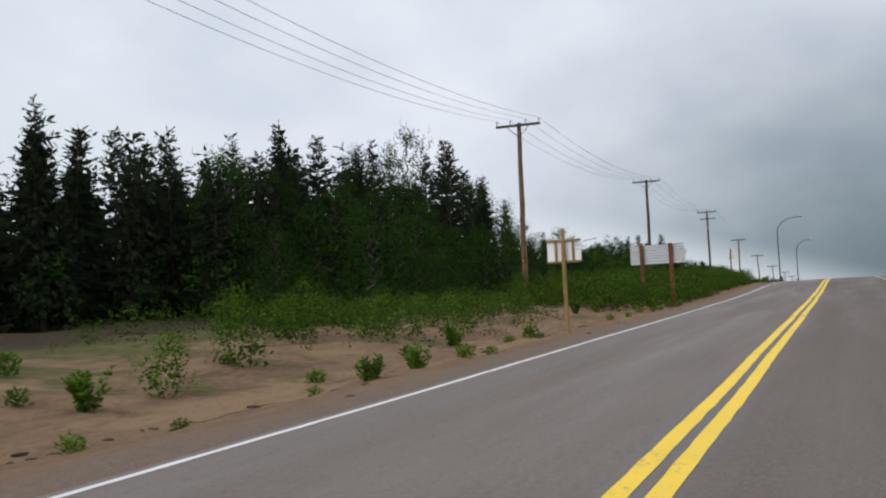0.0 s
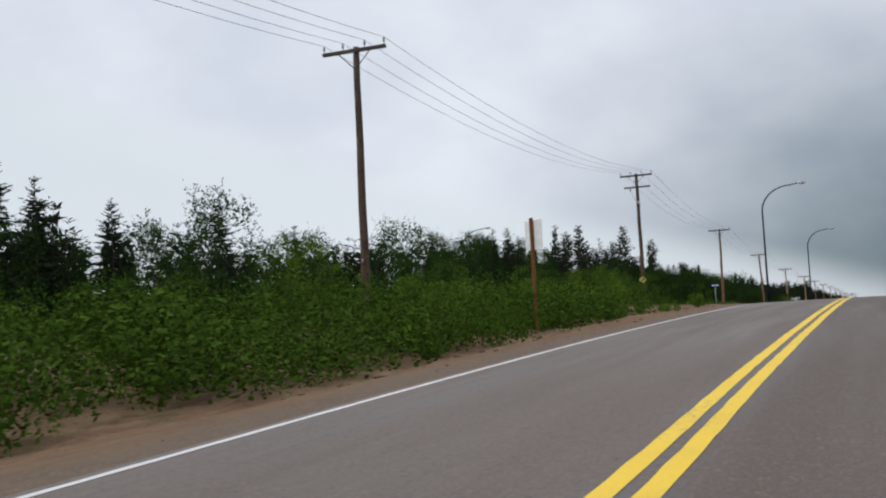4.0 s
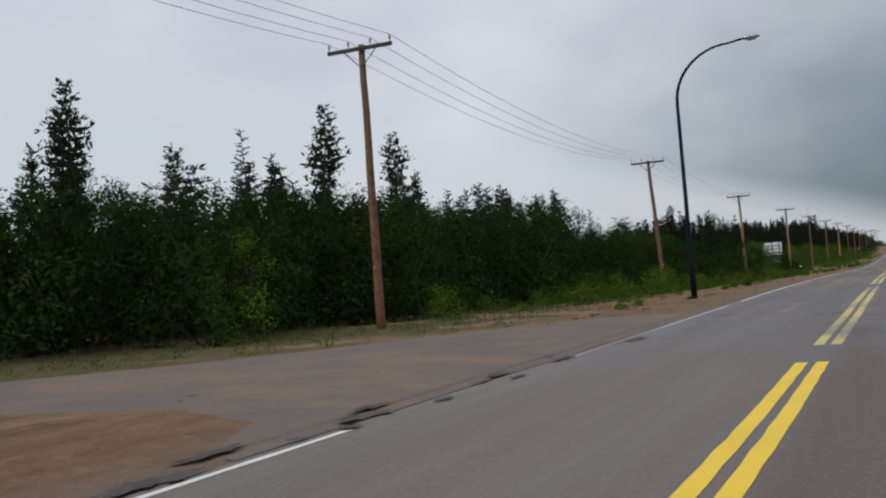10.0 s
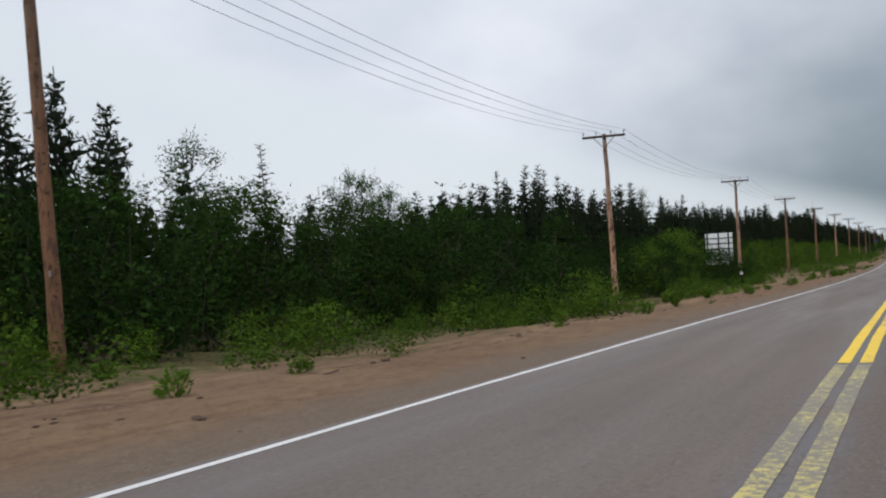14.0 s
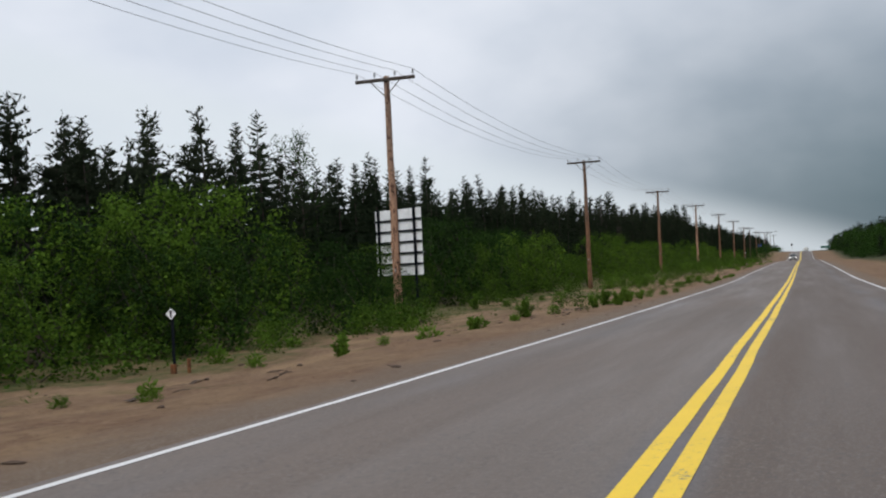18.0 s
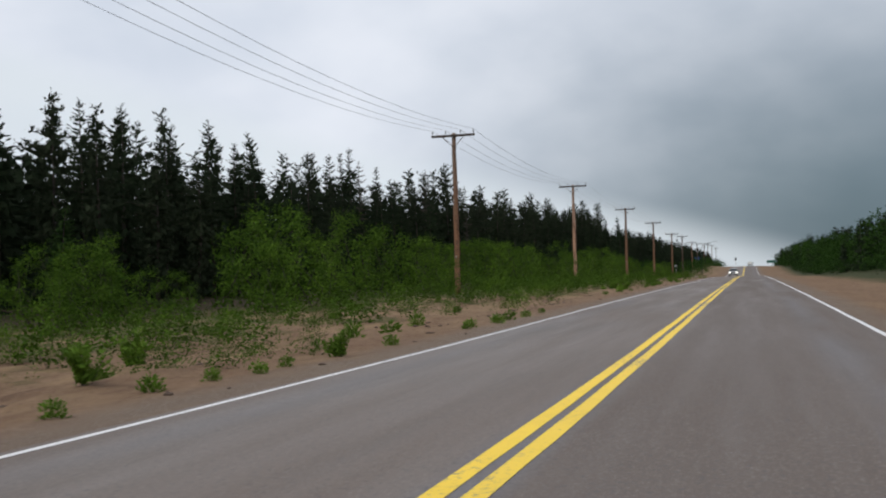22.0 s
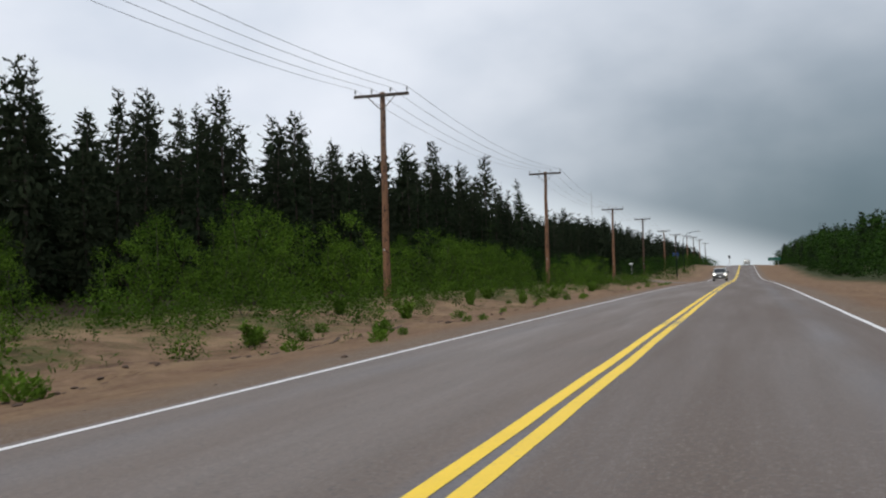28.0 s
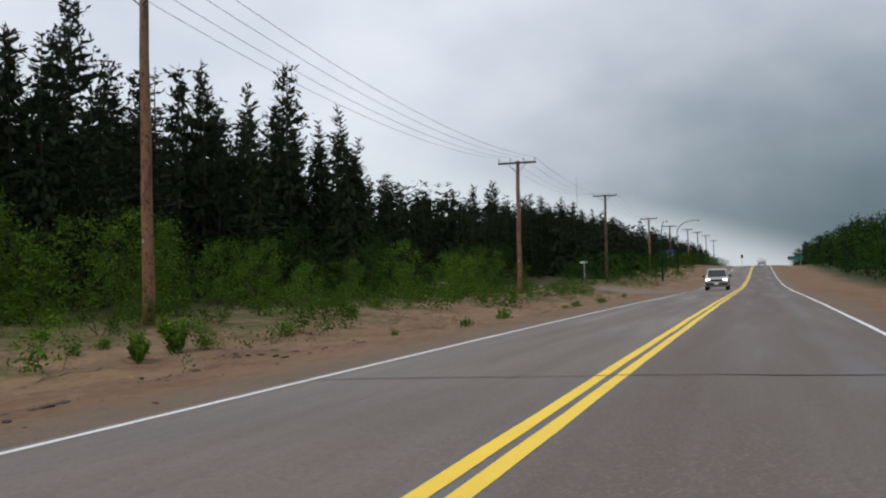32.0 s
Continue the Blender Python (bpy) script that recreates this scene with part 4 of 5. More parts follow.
    sprigs(np.array([axis(q) for q in zz]), np.column_stack([r.normal(0, .45, n), r.normal(0, .45, n), np.ones(n)]), unit(n, r), r.uniform(.12, .26, n), r.uniform(.03, .06, n))
    faces = [cards(np.concatenate(C), np.concatenate(D), np.concatenate(U), np.concatenate(Ln), np.concatenate(Wd))]
    if kind != "bare":
        # the hanging twigs close to the trunk, too dense to see through
        n = (56, 120, 300)[level]
        h = r.uniform(.05, .86 if kind == "spruce" else .93, n)
        a = r.uniform(0, 6.28, n)
        q = np.array([profile(v) for v in h]) * r.uniform(.05, .72, n)
        c = np.array([axis(v * H) for v in h]) + np.column_stack([np.cos(a) * q, np.sin(a) * q, np.zeros(n)])
        way = np.column_stack([np.cos(a) * .35, np.sin(a) * .35, -np.ones(n)]) + .35 * unit(n, r)
        size = (.55 + .6 * (1 - h)) * (1.5, .95, .62)[level]
        faces.append(cards(c, way, np.column_stack([np.cos(a), np.sin(a), np.zeros(n)]) + .5 * unit(n, r), r.uniform(.55, .95, n) * size, r.uniform(.30, .50, n) * size))
    return rods_array(wood), np.concatenate(faces)


def broadleaf(seed, H, spread, leaf, lobes, twigs, stems, low, inner=26):
    """A leafy tree or bush made of rounded lobes: wood faces and leaf faces. low: where the crown begins, in parts of H."""
    r = np.random.default_rng(seed)
    wood, out_faces = [], []
    a0 = r.uniform(0, 6.28)
    cen, rad = [], []
    for k in range(lobes):
        f = (k + .5) / lobes
        q = spread * r.uniform(.33, .50) * (1.05 - .35 * f)
        wide = spread * .72 * math.sqrt(max(.03, 1 - (max(0.0, f - .30) / .74) ** 2)) * r.uniform(.55, 1.05)
        if lobes <= 6:     # low plants are closed mounds
            q, wide = q * 1.3, wide * .88
        if f > .9:
            wide *= .25
        a = a0 + k * 2.4 + r.normal(0, .35)
        top = H * (low + (.97 - low) * (f + .08)) - q * .4
        cen.append((math.cos(a) * wide, math.sin(a) * wide, max(q * .65, min(top, H * .98 - q))))
        rad.append(q)
    cen, rad = np.array(cen), np.array(rad)
    tall = np.array([1, 1, 1.15])
    for s in range(stems):
        a = a0 + 6.283 * s / stems
        foot = np.array([math.cos(a), math.sin(a), 0]) * (0 if stems == 1 else .05 * H)
        mine = range(s, lobes, stems)
        p, r0 = foot - np.array([0, 0, .25]), .011 * H * (1.25 if stems == 1 else .6)
        for i, k in enumerate(mine):
            q = cen[k] if stems > 1 else np.array([cen[k][0] * .2, cen[k][1] * .2, cen[k][2]])
            wood.append((p, q, r0 * (1 - i / (len(mine) + 1)), r0 * (1 - (i + 1) / (len(mine) + 1))))
            if stems == 1:
                wood.append((q - np.array([0, 0, .1 * H]), cen[k], r0 * .35, .006))
            p = q
    # the dense inside of each lobe
    for c, q in zip(cen, rad):
        m_ = inner
        d = unit(m_, r)
        p = c + d * tall * (q * r.uniform(.30, .90, (m_, 1)))
        p[:, 2] = np.maximum(p[:, 2], .02 * H)
        way = unit(m_, r)
        face = d + .5 * unit(m_, r)
        way += face * (.2 - (way * face).sum(1, keepdims=True)) + np.array([0, 0, .15])
        size = max(.21 * q, leaf * 1.25)
        out_faces.append(cards(p - way * size * .4, way, face, r.uniform(.8, 1.2, m_) * size, r.uniform(.5, .75, m_) * size))
    # twigs with five leaves each on the outside of the lobes
    k = r.choice(lobes, twigs * 3, p=rad ** 2 / (rad ** 2).sum())
    d = unit(twigs * 3, r)
    d[:, 2] = np.where(d[:, 2] < -.3, -d[:, 2], d[:, 2])
    p = cen[k] + d * tall * (rad[k] * (.62 + .50 * np.sqrt(r.random(twigs * 3))))[:, None]
    gap = np.linalg.norm((p[:, None] - cen[None]) / tall, axis=2) / rad[None]
    gap[np.arange(len(k)), k] = 9
    ok = np.nonzero((gap.min(1) > .72) & (p[:, 2] > .015 * H))[0][:twigs]
    p, d = np.repeat(p[ok], 5, 0), np.repeat(d[ok], 5, 0)
    m_ = len(p)
    p = p + r.normal(0, leaf * .65, (m_, 3))
    p[:, 2] = np.maximum(p[:, 2], .02 * H)
    face = d + .55 * unit(m_, r) + np.array([0, 0, .25])
    face /= np.linalg.norm(face, axis=1, keepdims=True)
    way = unit(m_, r) + .5 * np.repeat(unit(m_ // 5, r), 5, 0)
    way += face * (.35 - (way * face).sum(1, keepdims=True)) + np.array([0, 0, .22])
    out_faces.append(cards(p - way * leaf * .5, way, face, r.uniform(.8, 1.4, m_) * leaf, r.uniform(.42, .66, m_) * leaf))
    # upright shoots that break the outline
    n = lobes * 2
    k = r.integers(0, lobes, n)
    d = unit(n, r)
    d[:, 2] = np.abs(d[:, 2]) + .35
    d /= np.linalg.norm(d, axis=1, keepdims=True)
    foot = cen[k] + d * tall * rad[k][:, None] * .85
    way = d * .5 + np.array([0, 0, .8]) + r.normal(0, .15, (n, 3))
    length = rad[k] * r.uniform(.35, .75, n)
    t = np.linspace(.1, 1, 6)
    p = (foot[:, None] + way[:, None] * (length[:, None] * t[None])[..., None]).reshape(-1, 3)
    m_ = len(p)
    w = np.repeat(way, 6, 0) * .8 + unit(m_, r)
    out_faces.append(cards(p, w, unit(m_, r), r.uniform(.7, 1.2, m_) * leaf, r.uniform(.35, .55, m_) * leaf))
    return rods_array(wood), np.concatenate(out_faces)


def weed(seed, n, h):
    r = np.random.default_rng(seed)
    a = r.uniform(0, 6.28, n)
    rad = r.uniform(0, .30, n) * h * 1.5
    c = np.column_stack([np.cos(a) * rad, np.sin(a) * rad, r.uniform(0, .75, n) ** 1.2 * h * (1 - rad / h * .8).clip(.1)])
    d = np.column_stack([np.cos(a) * .9, np.sin(a) * .9, r.uniform(.1, 1.5, n)]) + .4 * unit(n, r)
    return cards(c, d, unit(n, r), r.uniform(.14, .32, n) * h, r.uniform(.05, .11, n) * h)


def tuft(seed):
    """A dense upright shoot-tuft 0.6 m high."""
    r = np.random.default_rng(seed)
    wood, L = [], []
    for s in range(9):
        a, lean = r.uniform(0, 6.28), r.uniform(.02, .30)
        h = .6 * r.uniform(.55, 1.0)
        p, q = np.array([.05 * math.cos(a), .05 * math.sin(a), -.03]), np.array([lean * math.cos(a), lean * math.sin(a), h])
        wood.append((p, q, .006, .002))
        n = 62
        t = r.uniform(.12, 1.03, n)
        b = r.uniform(0, 6.28, n)
        L.append(cards(p + (q - p) * t[:, None] + r.normal(0, .025, (n, 3)), np.column_stack([np.cos(b), np.sin(b), r.uniform(.3, 1.6, n)]), unit(n, r), r.uniform(.07, .13, n), r.uniform(.03, .058, n)))
    return rods_array(wood), np.concatenate(L)


def plant_kind(name, build, seeds, wood_mat, leaf_mat, wood_name, leaf_name):
    kinds = []
    for s in seeds:
        w, l = build(s)
        kinds.append((quads_mesh(wood_name, w, wood_mat), quads_mesh(leaf_name, l, leaf_mat), w, l))
    return name, kinds, wood_name, leaf_name


def plant(kind, i, x, y, h, unit_h, label, category, group, sink=.05):
    name, kinds, wn, ln = kind
    w, l = kinds[i % len(kinds)][:2]
    s = h / unit_h
    wide = s * (min(1.55, max(1.0, (9.5 / h) ** .8)) if unit_h >= 8 and h > 3 else 1.14)
    ob = new(name)
    ob.matrix_world = Matrix.LocRotScale((x, y, gz(x, y) - sink), Euler((0, 0, (i * 2.399) % 6.283)), (wide * WIDE.uniform(.9, 1.12), wide * WIDE.uniform(.9, 1.12), s))
    tagged(ob, label, category, group)
    for n, me_ in ((wn, w), (ln, l)):
        o = new(n, me_)
        o.parent = ob
    return ob


WIDE = random.Random(11)
SPRUCE = plant_kind("spruce_tree", lambda s: conifer(s, "spruce"), (1, 2, 3, 4, 5), BARK, SPRUCE_LEAF, "trunk", "crown")
PINE = plant_kind("pine_tree", lambda s: conifer(s, "pine"), (11, 12, 13, 14, 15, 16), BARK, PINE_LEAF, "trunk", "crown")
YOUNG = plant_kind("young_spruce_tree", lambda s: conifer(s, "spruce"), (6, 7), BARK, YOUNG_LEAF, "trunk", "crown")
BARE = plant_kind("sparse_spruce_tree", lambda s: conifer(s, "bare"), (21, 22, 23), BARK, DRY_LEAF, "trunk", "crown")
POPLAR = plant_kind("poplar_tree", lambda s: broadleaf(s, 8, 1.75, .09, 18, 250, 1, .10, 95), (31, 32, 33, 34), PALE_BARK, POPLAR_LEAF, "trunk", "crown")
WILLOW = plant_kind("willow_bush", lambda s: broadleaf(s, 4, 1.55, .07, 11, 270, 5, .03, 125), (41, 42, 43, 44, 45), BARK, WILLOW_LEAF, "branchwork", "foliage")
ALDER = plant_kind("alder_bush", lambda s: broadleaf(s, 4, 1.65, .08, 11, 250, 4, .03, 110), (51, 52, 53, 54), BARK, ALDER_LEAF, "branchwork", "foliage")
SCRUB = plant_kind("low_shrub", lambda s: broadleaf(s, 1.3, .80, .032, 6, 150, 3, .03, 85), (61, 62, 63, 64, 65), BARK, WILLOW_LEAF, "branchwork", "foliage")

SPRUCE_BACK = plant_kind("spruce_tree", lambda s: conifer(s, "spruce", 1), (8, 9, 10), BARK, SPRUCE_LEAF, "trunk", "crown")
PINE_BACK = plant_kind("pine_tree", lambda s: conifer(s, "pine", 1), (17, 18, 19), BARK, PINE_LEAF, "trunk", "crown")
DOME = plant_kind("willow_bush", lambda s: broadleaf(s, 5, 2.1, .072, 13, 430, 6, .02, 140), (46, 47, 48), BARK, WILLOW_LEAF, "branchwork", "foliage")
THICKET = plant_kind("alder_bush", lambda s: broadleaf(s, 5, 2.1, .08, 14, 390, 5, .02, 130), (55, 56, 57), BARK, ALDER_LEAF, "branchwork", "foliage")
S, J, N, P = "SJNP"
TUFT = plant_kind("low_shrub", tuft, (66, 67, 68, 69), BARK, WEED_LEAF, "branchwork", "foliage")
WORDS = {
    S: (SPRUCE, "dark green narrow spruce tree at the forest edge", "spruce tree"),
    J: (PINE, "dark ragged jack pine with tufted irregular branches", "pine tree"),
    N: (BARE, "half-bare spruce tree with thin lichen-grey branches", "spruce tree"),
    P: (POPLAR, "leafy green poplar tree among the dark conifers", "poplar tree"),
}
line_y, line_h = [], []


def front_trees(*stretch):
    """Trees along the front of the forest: distance along the road, height over it, kind."""
    for y, h, kind, *at in stretch:
        k = len(line_y) + 1
        x = (at[0] if at else -27) + WIDE.uniform(-.8, .8) * (not at)
        if not clear_of_roads(x, y, .5):
            x -= 6
        tree, words, cat = WORDS[kind]
        h_up = float(road_z(y)) + h * 1.03 - gz(x, y)
        plant(tree, k * 7 + k // 5, x, y, h_up, 8.0 if kind == P else 10.0, words, cat, "trees at the forest edge")
        line_y.append(y)
        line_h.append(h)


front_trees((7, 9.2, S), (12, 8.5, J), (16, 9.2, J), (20, 9.1, S), (23, 8.5, J), (27, 10.8, J), (30, 10.2, J), (37, 10.4, P), (40, 8.8, P), (44, 12.4, P), (47.5, 11.0, J), (50, 11.9, J), (53, 10.2, J), (56, 9.8, J), (59, 9.0, J), (61, 9.5, J))
front_trees((57.5, 9.4, S), (62.2, 10.4, J), (64.5, 8.4, S), (67, 7.1, S), (70, 6.3, S), (73, 5.6, S), (77, 5, P), (82, 6.3, S), (88, 5.1, P), (92, 4.3, S), (95, 4.5, S), (98, 4.7, P), (100, 5.1, P))
front_trees((104, 6.2, P), (108, 6.1, S), (115, 6.7, P), (117.5, 6.7, P), (119, 7, S), (121, 7.2, S), (125, 6.8, P), (132, 7.9, S), (134, 7.9, P), (137, 8.3, J), (141, 8.3, J))
front_trees((143.5, 7.4, J), (146, 7.6, J), (149, 7.6, J), (158.8, 10.7, J, -33), (152, 7.4, J), (156, 7.0, J), (170.9, 11.6, J, -33.2), (164.2, 8.9, J), (168, 5.6, S), (172, 6.4, S), (187, 11.3, N, -34.5), (193.9, 13.2, J, -33.2))
front_trees((176, 9.0, J, -31.5), (190, 10.0, J, -34.5), (196.7, 11.4, J, -29.3), (203.5, 9.6, J, -31), (201, 7.2, S), (204, 8.3, J), (206, 8.1, J), (209, 8.4, J), (211.3, 8.3, J), (214, 7.4, S), (217, 8.0, S), (219.5, 8.3, J), (221, 8.5, S), (223, 9.0, J), (226, 8.2, J), (231, 7.7, P), (237, 7.9, N))
front_trees((241, 6.8, P, -25), (243.5, 6.2, P, -24), (245, 7, P), (248, 6.2, P), (250, 6, P), (255, 6.4, S), (257, 6.8, J), (259, 6.7, S), (261, 6.8, S), (263, 7.4, S), (265, 7.6, S), (266.5, 8.2, S), (269, 9.0, S), (272, 9.6, S), (274.5, 8.8, S), (277, 10.0, S))
front_trees((279, 9.8, S), (281, 9.4, S), (283, 9.0, J), (286, 8.8, S), (289, 8.9, J), (291, 8.3, J), (293, 8.4, S), (297, 9.3, J), (301, 9.8, J), (304, 9.4, S), (308, 10.5, S), (313, 10.1, P))
front_trees((320, 8.6, S), (322, 8.8, S), (323.5, 9.3, S), (325, 9.9, S), (326.5, 8.7, S), (328, 8.1, S), (332, 9.5, S), (335, 10.4, S), (337, 9.1, S), (340, 8.2, S), (344, 9.5, S))
front_trees((346, 9, S), (349, 10, S), (355, 9.4, J), (358, 9.4, S), (361, 9.7, S), (365, 10, J), (369, 9.9, S), (372, 9, S), (375, 10, S), (384, 9.8, J), (386, 9.7, S))
front_trees((389, 10.1, S), (391, 10.7, S), (394, 10.1, N), (399, 10.1, S), (402, 9.3, S), (404, 9.3, S), (407, 9.5, S), (410, 10.8, N), (412, 10.8, J), (414, 8.3, J), (417, 12, J))
front_trees((420, 10, J), (423, 10, J), (426, 10.4, N), (428, 8.7, J), (431, 8.9, J), (434, 8.8, S), (438, 10.6, J), (442, 11.4, J), (446, 10.5, S), (455, 10.8, J), (458, 10.3, J), (461, 8.2, S))
front_trees((465, 12.5, J), (470, 10.9, J), (474, 12.3, J), (480, 11.2, J), (483, 11.1, J), (487, 11.1, J), (492, 11.3, J), (496, 12.7, J), (502, 12, J), (504, 13.6, J), (508, 11.8, J))
front_trees((510, 10.9, S), (513, 12.2, N), (517, 13.3, J), (522, 11.3, J), (527, 15, J), (533, 11.7, S), (540, 12, S), (547, 9.9, S), (556, 10.4, J), (563, 11, J), (572, 11, J))
front_trees((581, 12.1, J), (590, 10.5, S), (598, 11, J), (606, 11.9, J), (615, 11, J), (624, 11.5, S), (635, 12.5, J), (648, 11.5, J), (660, 12, S), (675, 11, J), (690, 11.5, J))


ORDER = np.argsort(line_y)


def skyline(y):
    """How high the closed wood stands behind the single tall trees."""
    h = float(np.interp(y, np.array(line_y)[ORDER], np.array(line_h)[ORDER]))
    return min(h, 7.5) if 150 < y < 228 else h


# smaller trees that close the edge below the skyline
R2 = random.Random(5)
for i in range(118):
    y = 6 + i * 5.35 + R2.uniform(-2, 2)
    x = -R2.uniform(22.5, 25.5) if 225 < y < 560 else -R2.uniform(23, 28)
    if not clear_of_roads(x, y):
        continue
    h = skyline(y) * R2.uniform(.62, .90)
    if 170 < y < 232:
        x, h = x - 4, min(h, 5.8)
    kind = S if R2.random() < .62 else J
    if y < 130 and R2.random() < .55:
        kind = P
    tree, words, cat = WORDS[kind]
    plant(tree, i * 3 + 1, x, y, h, 8.0 if kind == P else 10.0, words, cat, "trees at the forest edge")
for i in range(34):
    y = 14 + i * 1.45 if i < 20 else 146 + (i - 20) * 3.6
    x = -R2.uniform(22.5, 26)
    if not clear_of_roads(x, y, .6):
        x -= 4
    kind = P if i % 3 == 0 and i < 20 else (S if i % 2 else J)
    tree, words, cat = WORDS[kind]
    plant(tree, i * 5 + 2, x, y, skyline(y) * R2.uniform(.62, .92), 8.0 if kind == P else 10.0, words, cat, "trees at the forest edge")

for i in range(96):
    y = 252 + i * 3.3 + R2.uniform(-1, 1)
    x = -R2.uniform(27.5, 30)
    if not clear_of_roads(x, y, .6):
        continue
    kind = S if R2.random() < (.75 if y < 400 else .35) else J
    tree, words, cat = WORDS[kind]
    tree = SPRUCE_BACK if kind == S else PINE_BACK
    plant(tree, i * 3 + 4, x, y, skyline(y) * R2.uniform(.86, 1.0), 10.0, words, cat, "trees at the forest edge")
for i in range(30):
    y = 172 + i * 2.05 + R2.uniform(-.6, .6)
    x = -R2.uniform(27.5, 30.5)
    kind = S if R2.random() < .4 else J
    tree, words, cat = WORDS[kind]
    plant(SPRUCE_BACK if kind == S else PINE_BACK, i * 3 + 5, x, y, R2.uniform(6.4, 8.6), 10.0, words, cat, "trees at the forest edge")
# closing the wood at the start of the road and beyond the first side road
for i in range(30):
    if i < 14:
        y, x, h = 1 + i * 1.7, -R2.uniform(28, 31), R2.uniform(7.2, 8.8)
    else:
        y, x, h = 136 + (i - 14) * 1.7, -R2.uniform(33.5, 38), R2.uniform(6.5, 8.2)
    if not clear_of_roads(x, y, .8):
        continue
    kind = J if i % 3 else S
    tree, words, cat = WORDS[kind]
    plant(PINE_BACK if i % 3 else SPRUCE_BACK, i, x, y, h, 10.0, words, cat, "trees at the forest edge")
for y, h in ((516.3, 6.8), (533, 6.2), (438, 4.6), (352, 4.2)):
    plant(YOUNG, int(y), -23.6, y, h, 10.0, "broad young spruce with fresh green needles", "spruce tree", "trees at the forest edge")

BUSHES = {
    "W": (WILLOW, 4.0, "bright green willow bush with many thin stems", "bush", "tall bushes of the verge"),
    "A": (ALDER, 4.0, "dense dark green alder bush below the forest", "bush", "tall bushes of the verge"),
    "c": (SCRUB, 1.3, "low green shrub growing on the sandy verge", "shrub", "low shrubs of the verge"),
    "P": (POPLAR, 8.0, "young leafy poplar tree at the forest edge", "poplar tree", "trees at the forest edge"),
}
count = [0]


def belt(y0, y1, x0, x1, h0, h1, n, kind):
    """A belt of bushes: from y, to y, from x, to x, least height, most height, how many, kind."""
    tree, uh, words, cat, group = BUSHES[kind]
    n = max(3, round(n * (.78 if kind in "AW" else .9)))
    for i in range(n):
        count[0] += 1
        y = y0 + (y1 - y0) * (i + R2.uniform(.05, .95)) / n
        x = R2.uniform(x0, x1)
        h = R2.uniform(h0, h1)
        if not clear_of_roads(x, y):
            continue
        if kind == "A" and h > 4.6:
            plant(THICKET, count[0], x, y, h, 5.0, words, cat, group)
        elif kind == "A" and R2.random() < .25:
            plant(WILLOW, count[0], x, y, h * .9, uh, BUSHES["W"][2], cat, group)
        else:
            plant(tree, count[0], x, y, h, uh, words, cat, group)


def domes(*places):
    """Broad single bushes: x, y, height."""
    for x, y, h in places:
        count[0] += 1
        plant(DOME, count[0], x, y, float(road_z(y)) + h - gz(x, y), 5.0, "broad rounded willow bush with bright green leaves", "bush", "tall bushes of the verge")


def thickets(*places):
    """Broad single alders: x, y, height."""
    for x, y, h in places:
        count[0] += 1
        plant(THICKET, count[0], x, y, h, 5.0, "broad dense alder bush with dark green leaves", "bush", "tall bushes of the verge")


domes((-18, 288, 5.0), (-18.3, 285, 4.9), (-17.5, 281.5, 4.2), (-18, 278, 4.0), (-18.5, 293.5, 3.4), (-18, 302, 3.1), (-17.2, 357.8, 4.7), (-16.8, 353.8, 3.5), (-18, 345, 2.7))
domes((-18, 372.7, 4.3), (-17.6, 379.6, 3.9), (-18, 386.3, 3.5), (-18.2, 390.5, 3.9), (-18, 395.5, 4.2), (-18, 403.3, 4.1), (-17.6, 408.6, 3.4), (-18, 414.5, 3.1))
domes((-18, 449.2, 4.3), (-18, 452.4, 4.0), (-17.6, 456.6, 3.2), (-18, 461, 3.0), (-18, 480.7, 3.9), (-18.2, 484.8, 3.7), (-17.8, 490, 2.9), (-17, 326.5, 3.6), (-17.4, 334, 4.4))
thickets((-14.6, 281.5, 3.3), (-14.8, 285, 3.6), (-14.2, 289, 3.4), (-14.9, 292.5, 3.0), (-13.4, 286.8, 2.3), (-13.2, 291.2, 2.0), (-13.6, 294.6, 1.7), (-17.6, 309, 4.6), (-18.4, 313, 5.2), (-17.2, 317, 4.2), (-18.5, 321, 4.4))
belt(12, 60, -23, -17.5, 3.5, 6.0, 20, "P")
belt(0, 26, -18, -9.5, .7, 1.3, 34, "c")
belt(8, 30, -20, -15, 1.6, 3.0, 14, "A")
belt(14, 48, -23, -19, 3.5, 5.5, 12, "P")
belt(24, 75, -17, -12, 1.2, 2.0, 20, "W")
belt(20, 62, -15, -8.5, .8, 1.7, 26, "c")
belt(44, 74, -12, -6.3, .8, 1.4, 16, "c")
belt(57, 67, -9.6, -7.9, 1.4, 1.9, 6, "W")
belt(62, 118, -24, -15.5, 2.8, 5.0, 27, "A")
belt(66, 79, -12, -7.6, 1.0, 1.7, 16, "c")
belt(78, 84, -9.5, -7.4, 1.2, 1.6, 5, "c")
belt(81, 92, -13.5, -10, 1.5, 2.1, 8, "W")
belt(90, 101, -15.5, -13.4, .6, 1.0, 8, "c")
belt(104, 119, -18, -13.5, 1.2, 3.0, 14, "W")
belt(74, 92, -16, -12, 1.0, 1.8, 11, "c")
belt(112, 127, -24, -18, 3.0, 4.6, 9, "A")
belt(306, 322, -18, -15.2, 1.0, 1.8, 10, "W")
belt(157, 172, -24, -16, 3.8, 5.0, 16, "A")
belt(170, 192, -24, -16.5, 5.0, 6.2, 20, "A")
belt(190, 232, -23, -17, 4.4, 5.6, 26, "A")
belt(192, 232, -20, -17, 3.2, 4.4, 14, "A")
belt(168, 232, -15.5, -10.5, .9, 2.0, 22, "c")
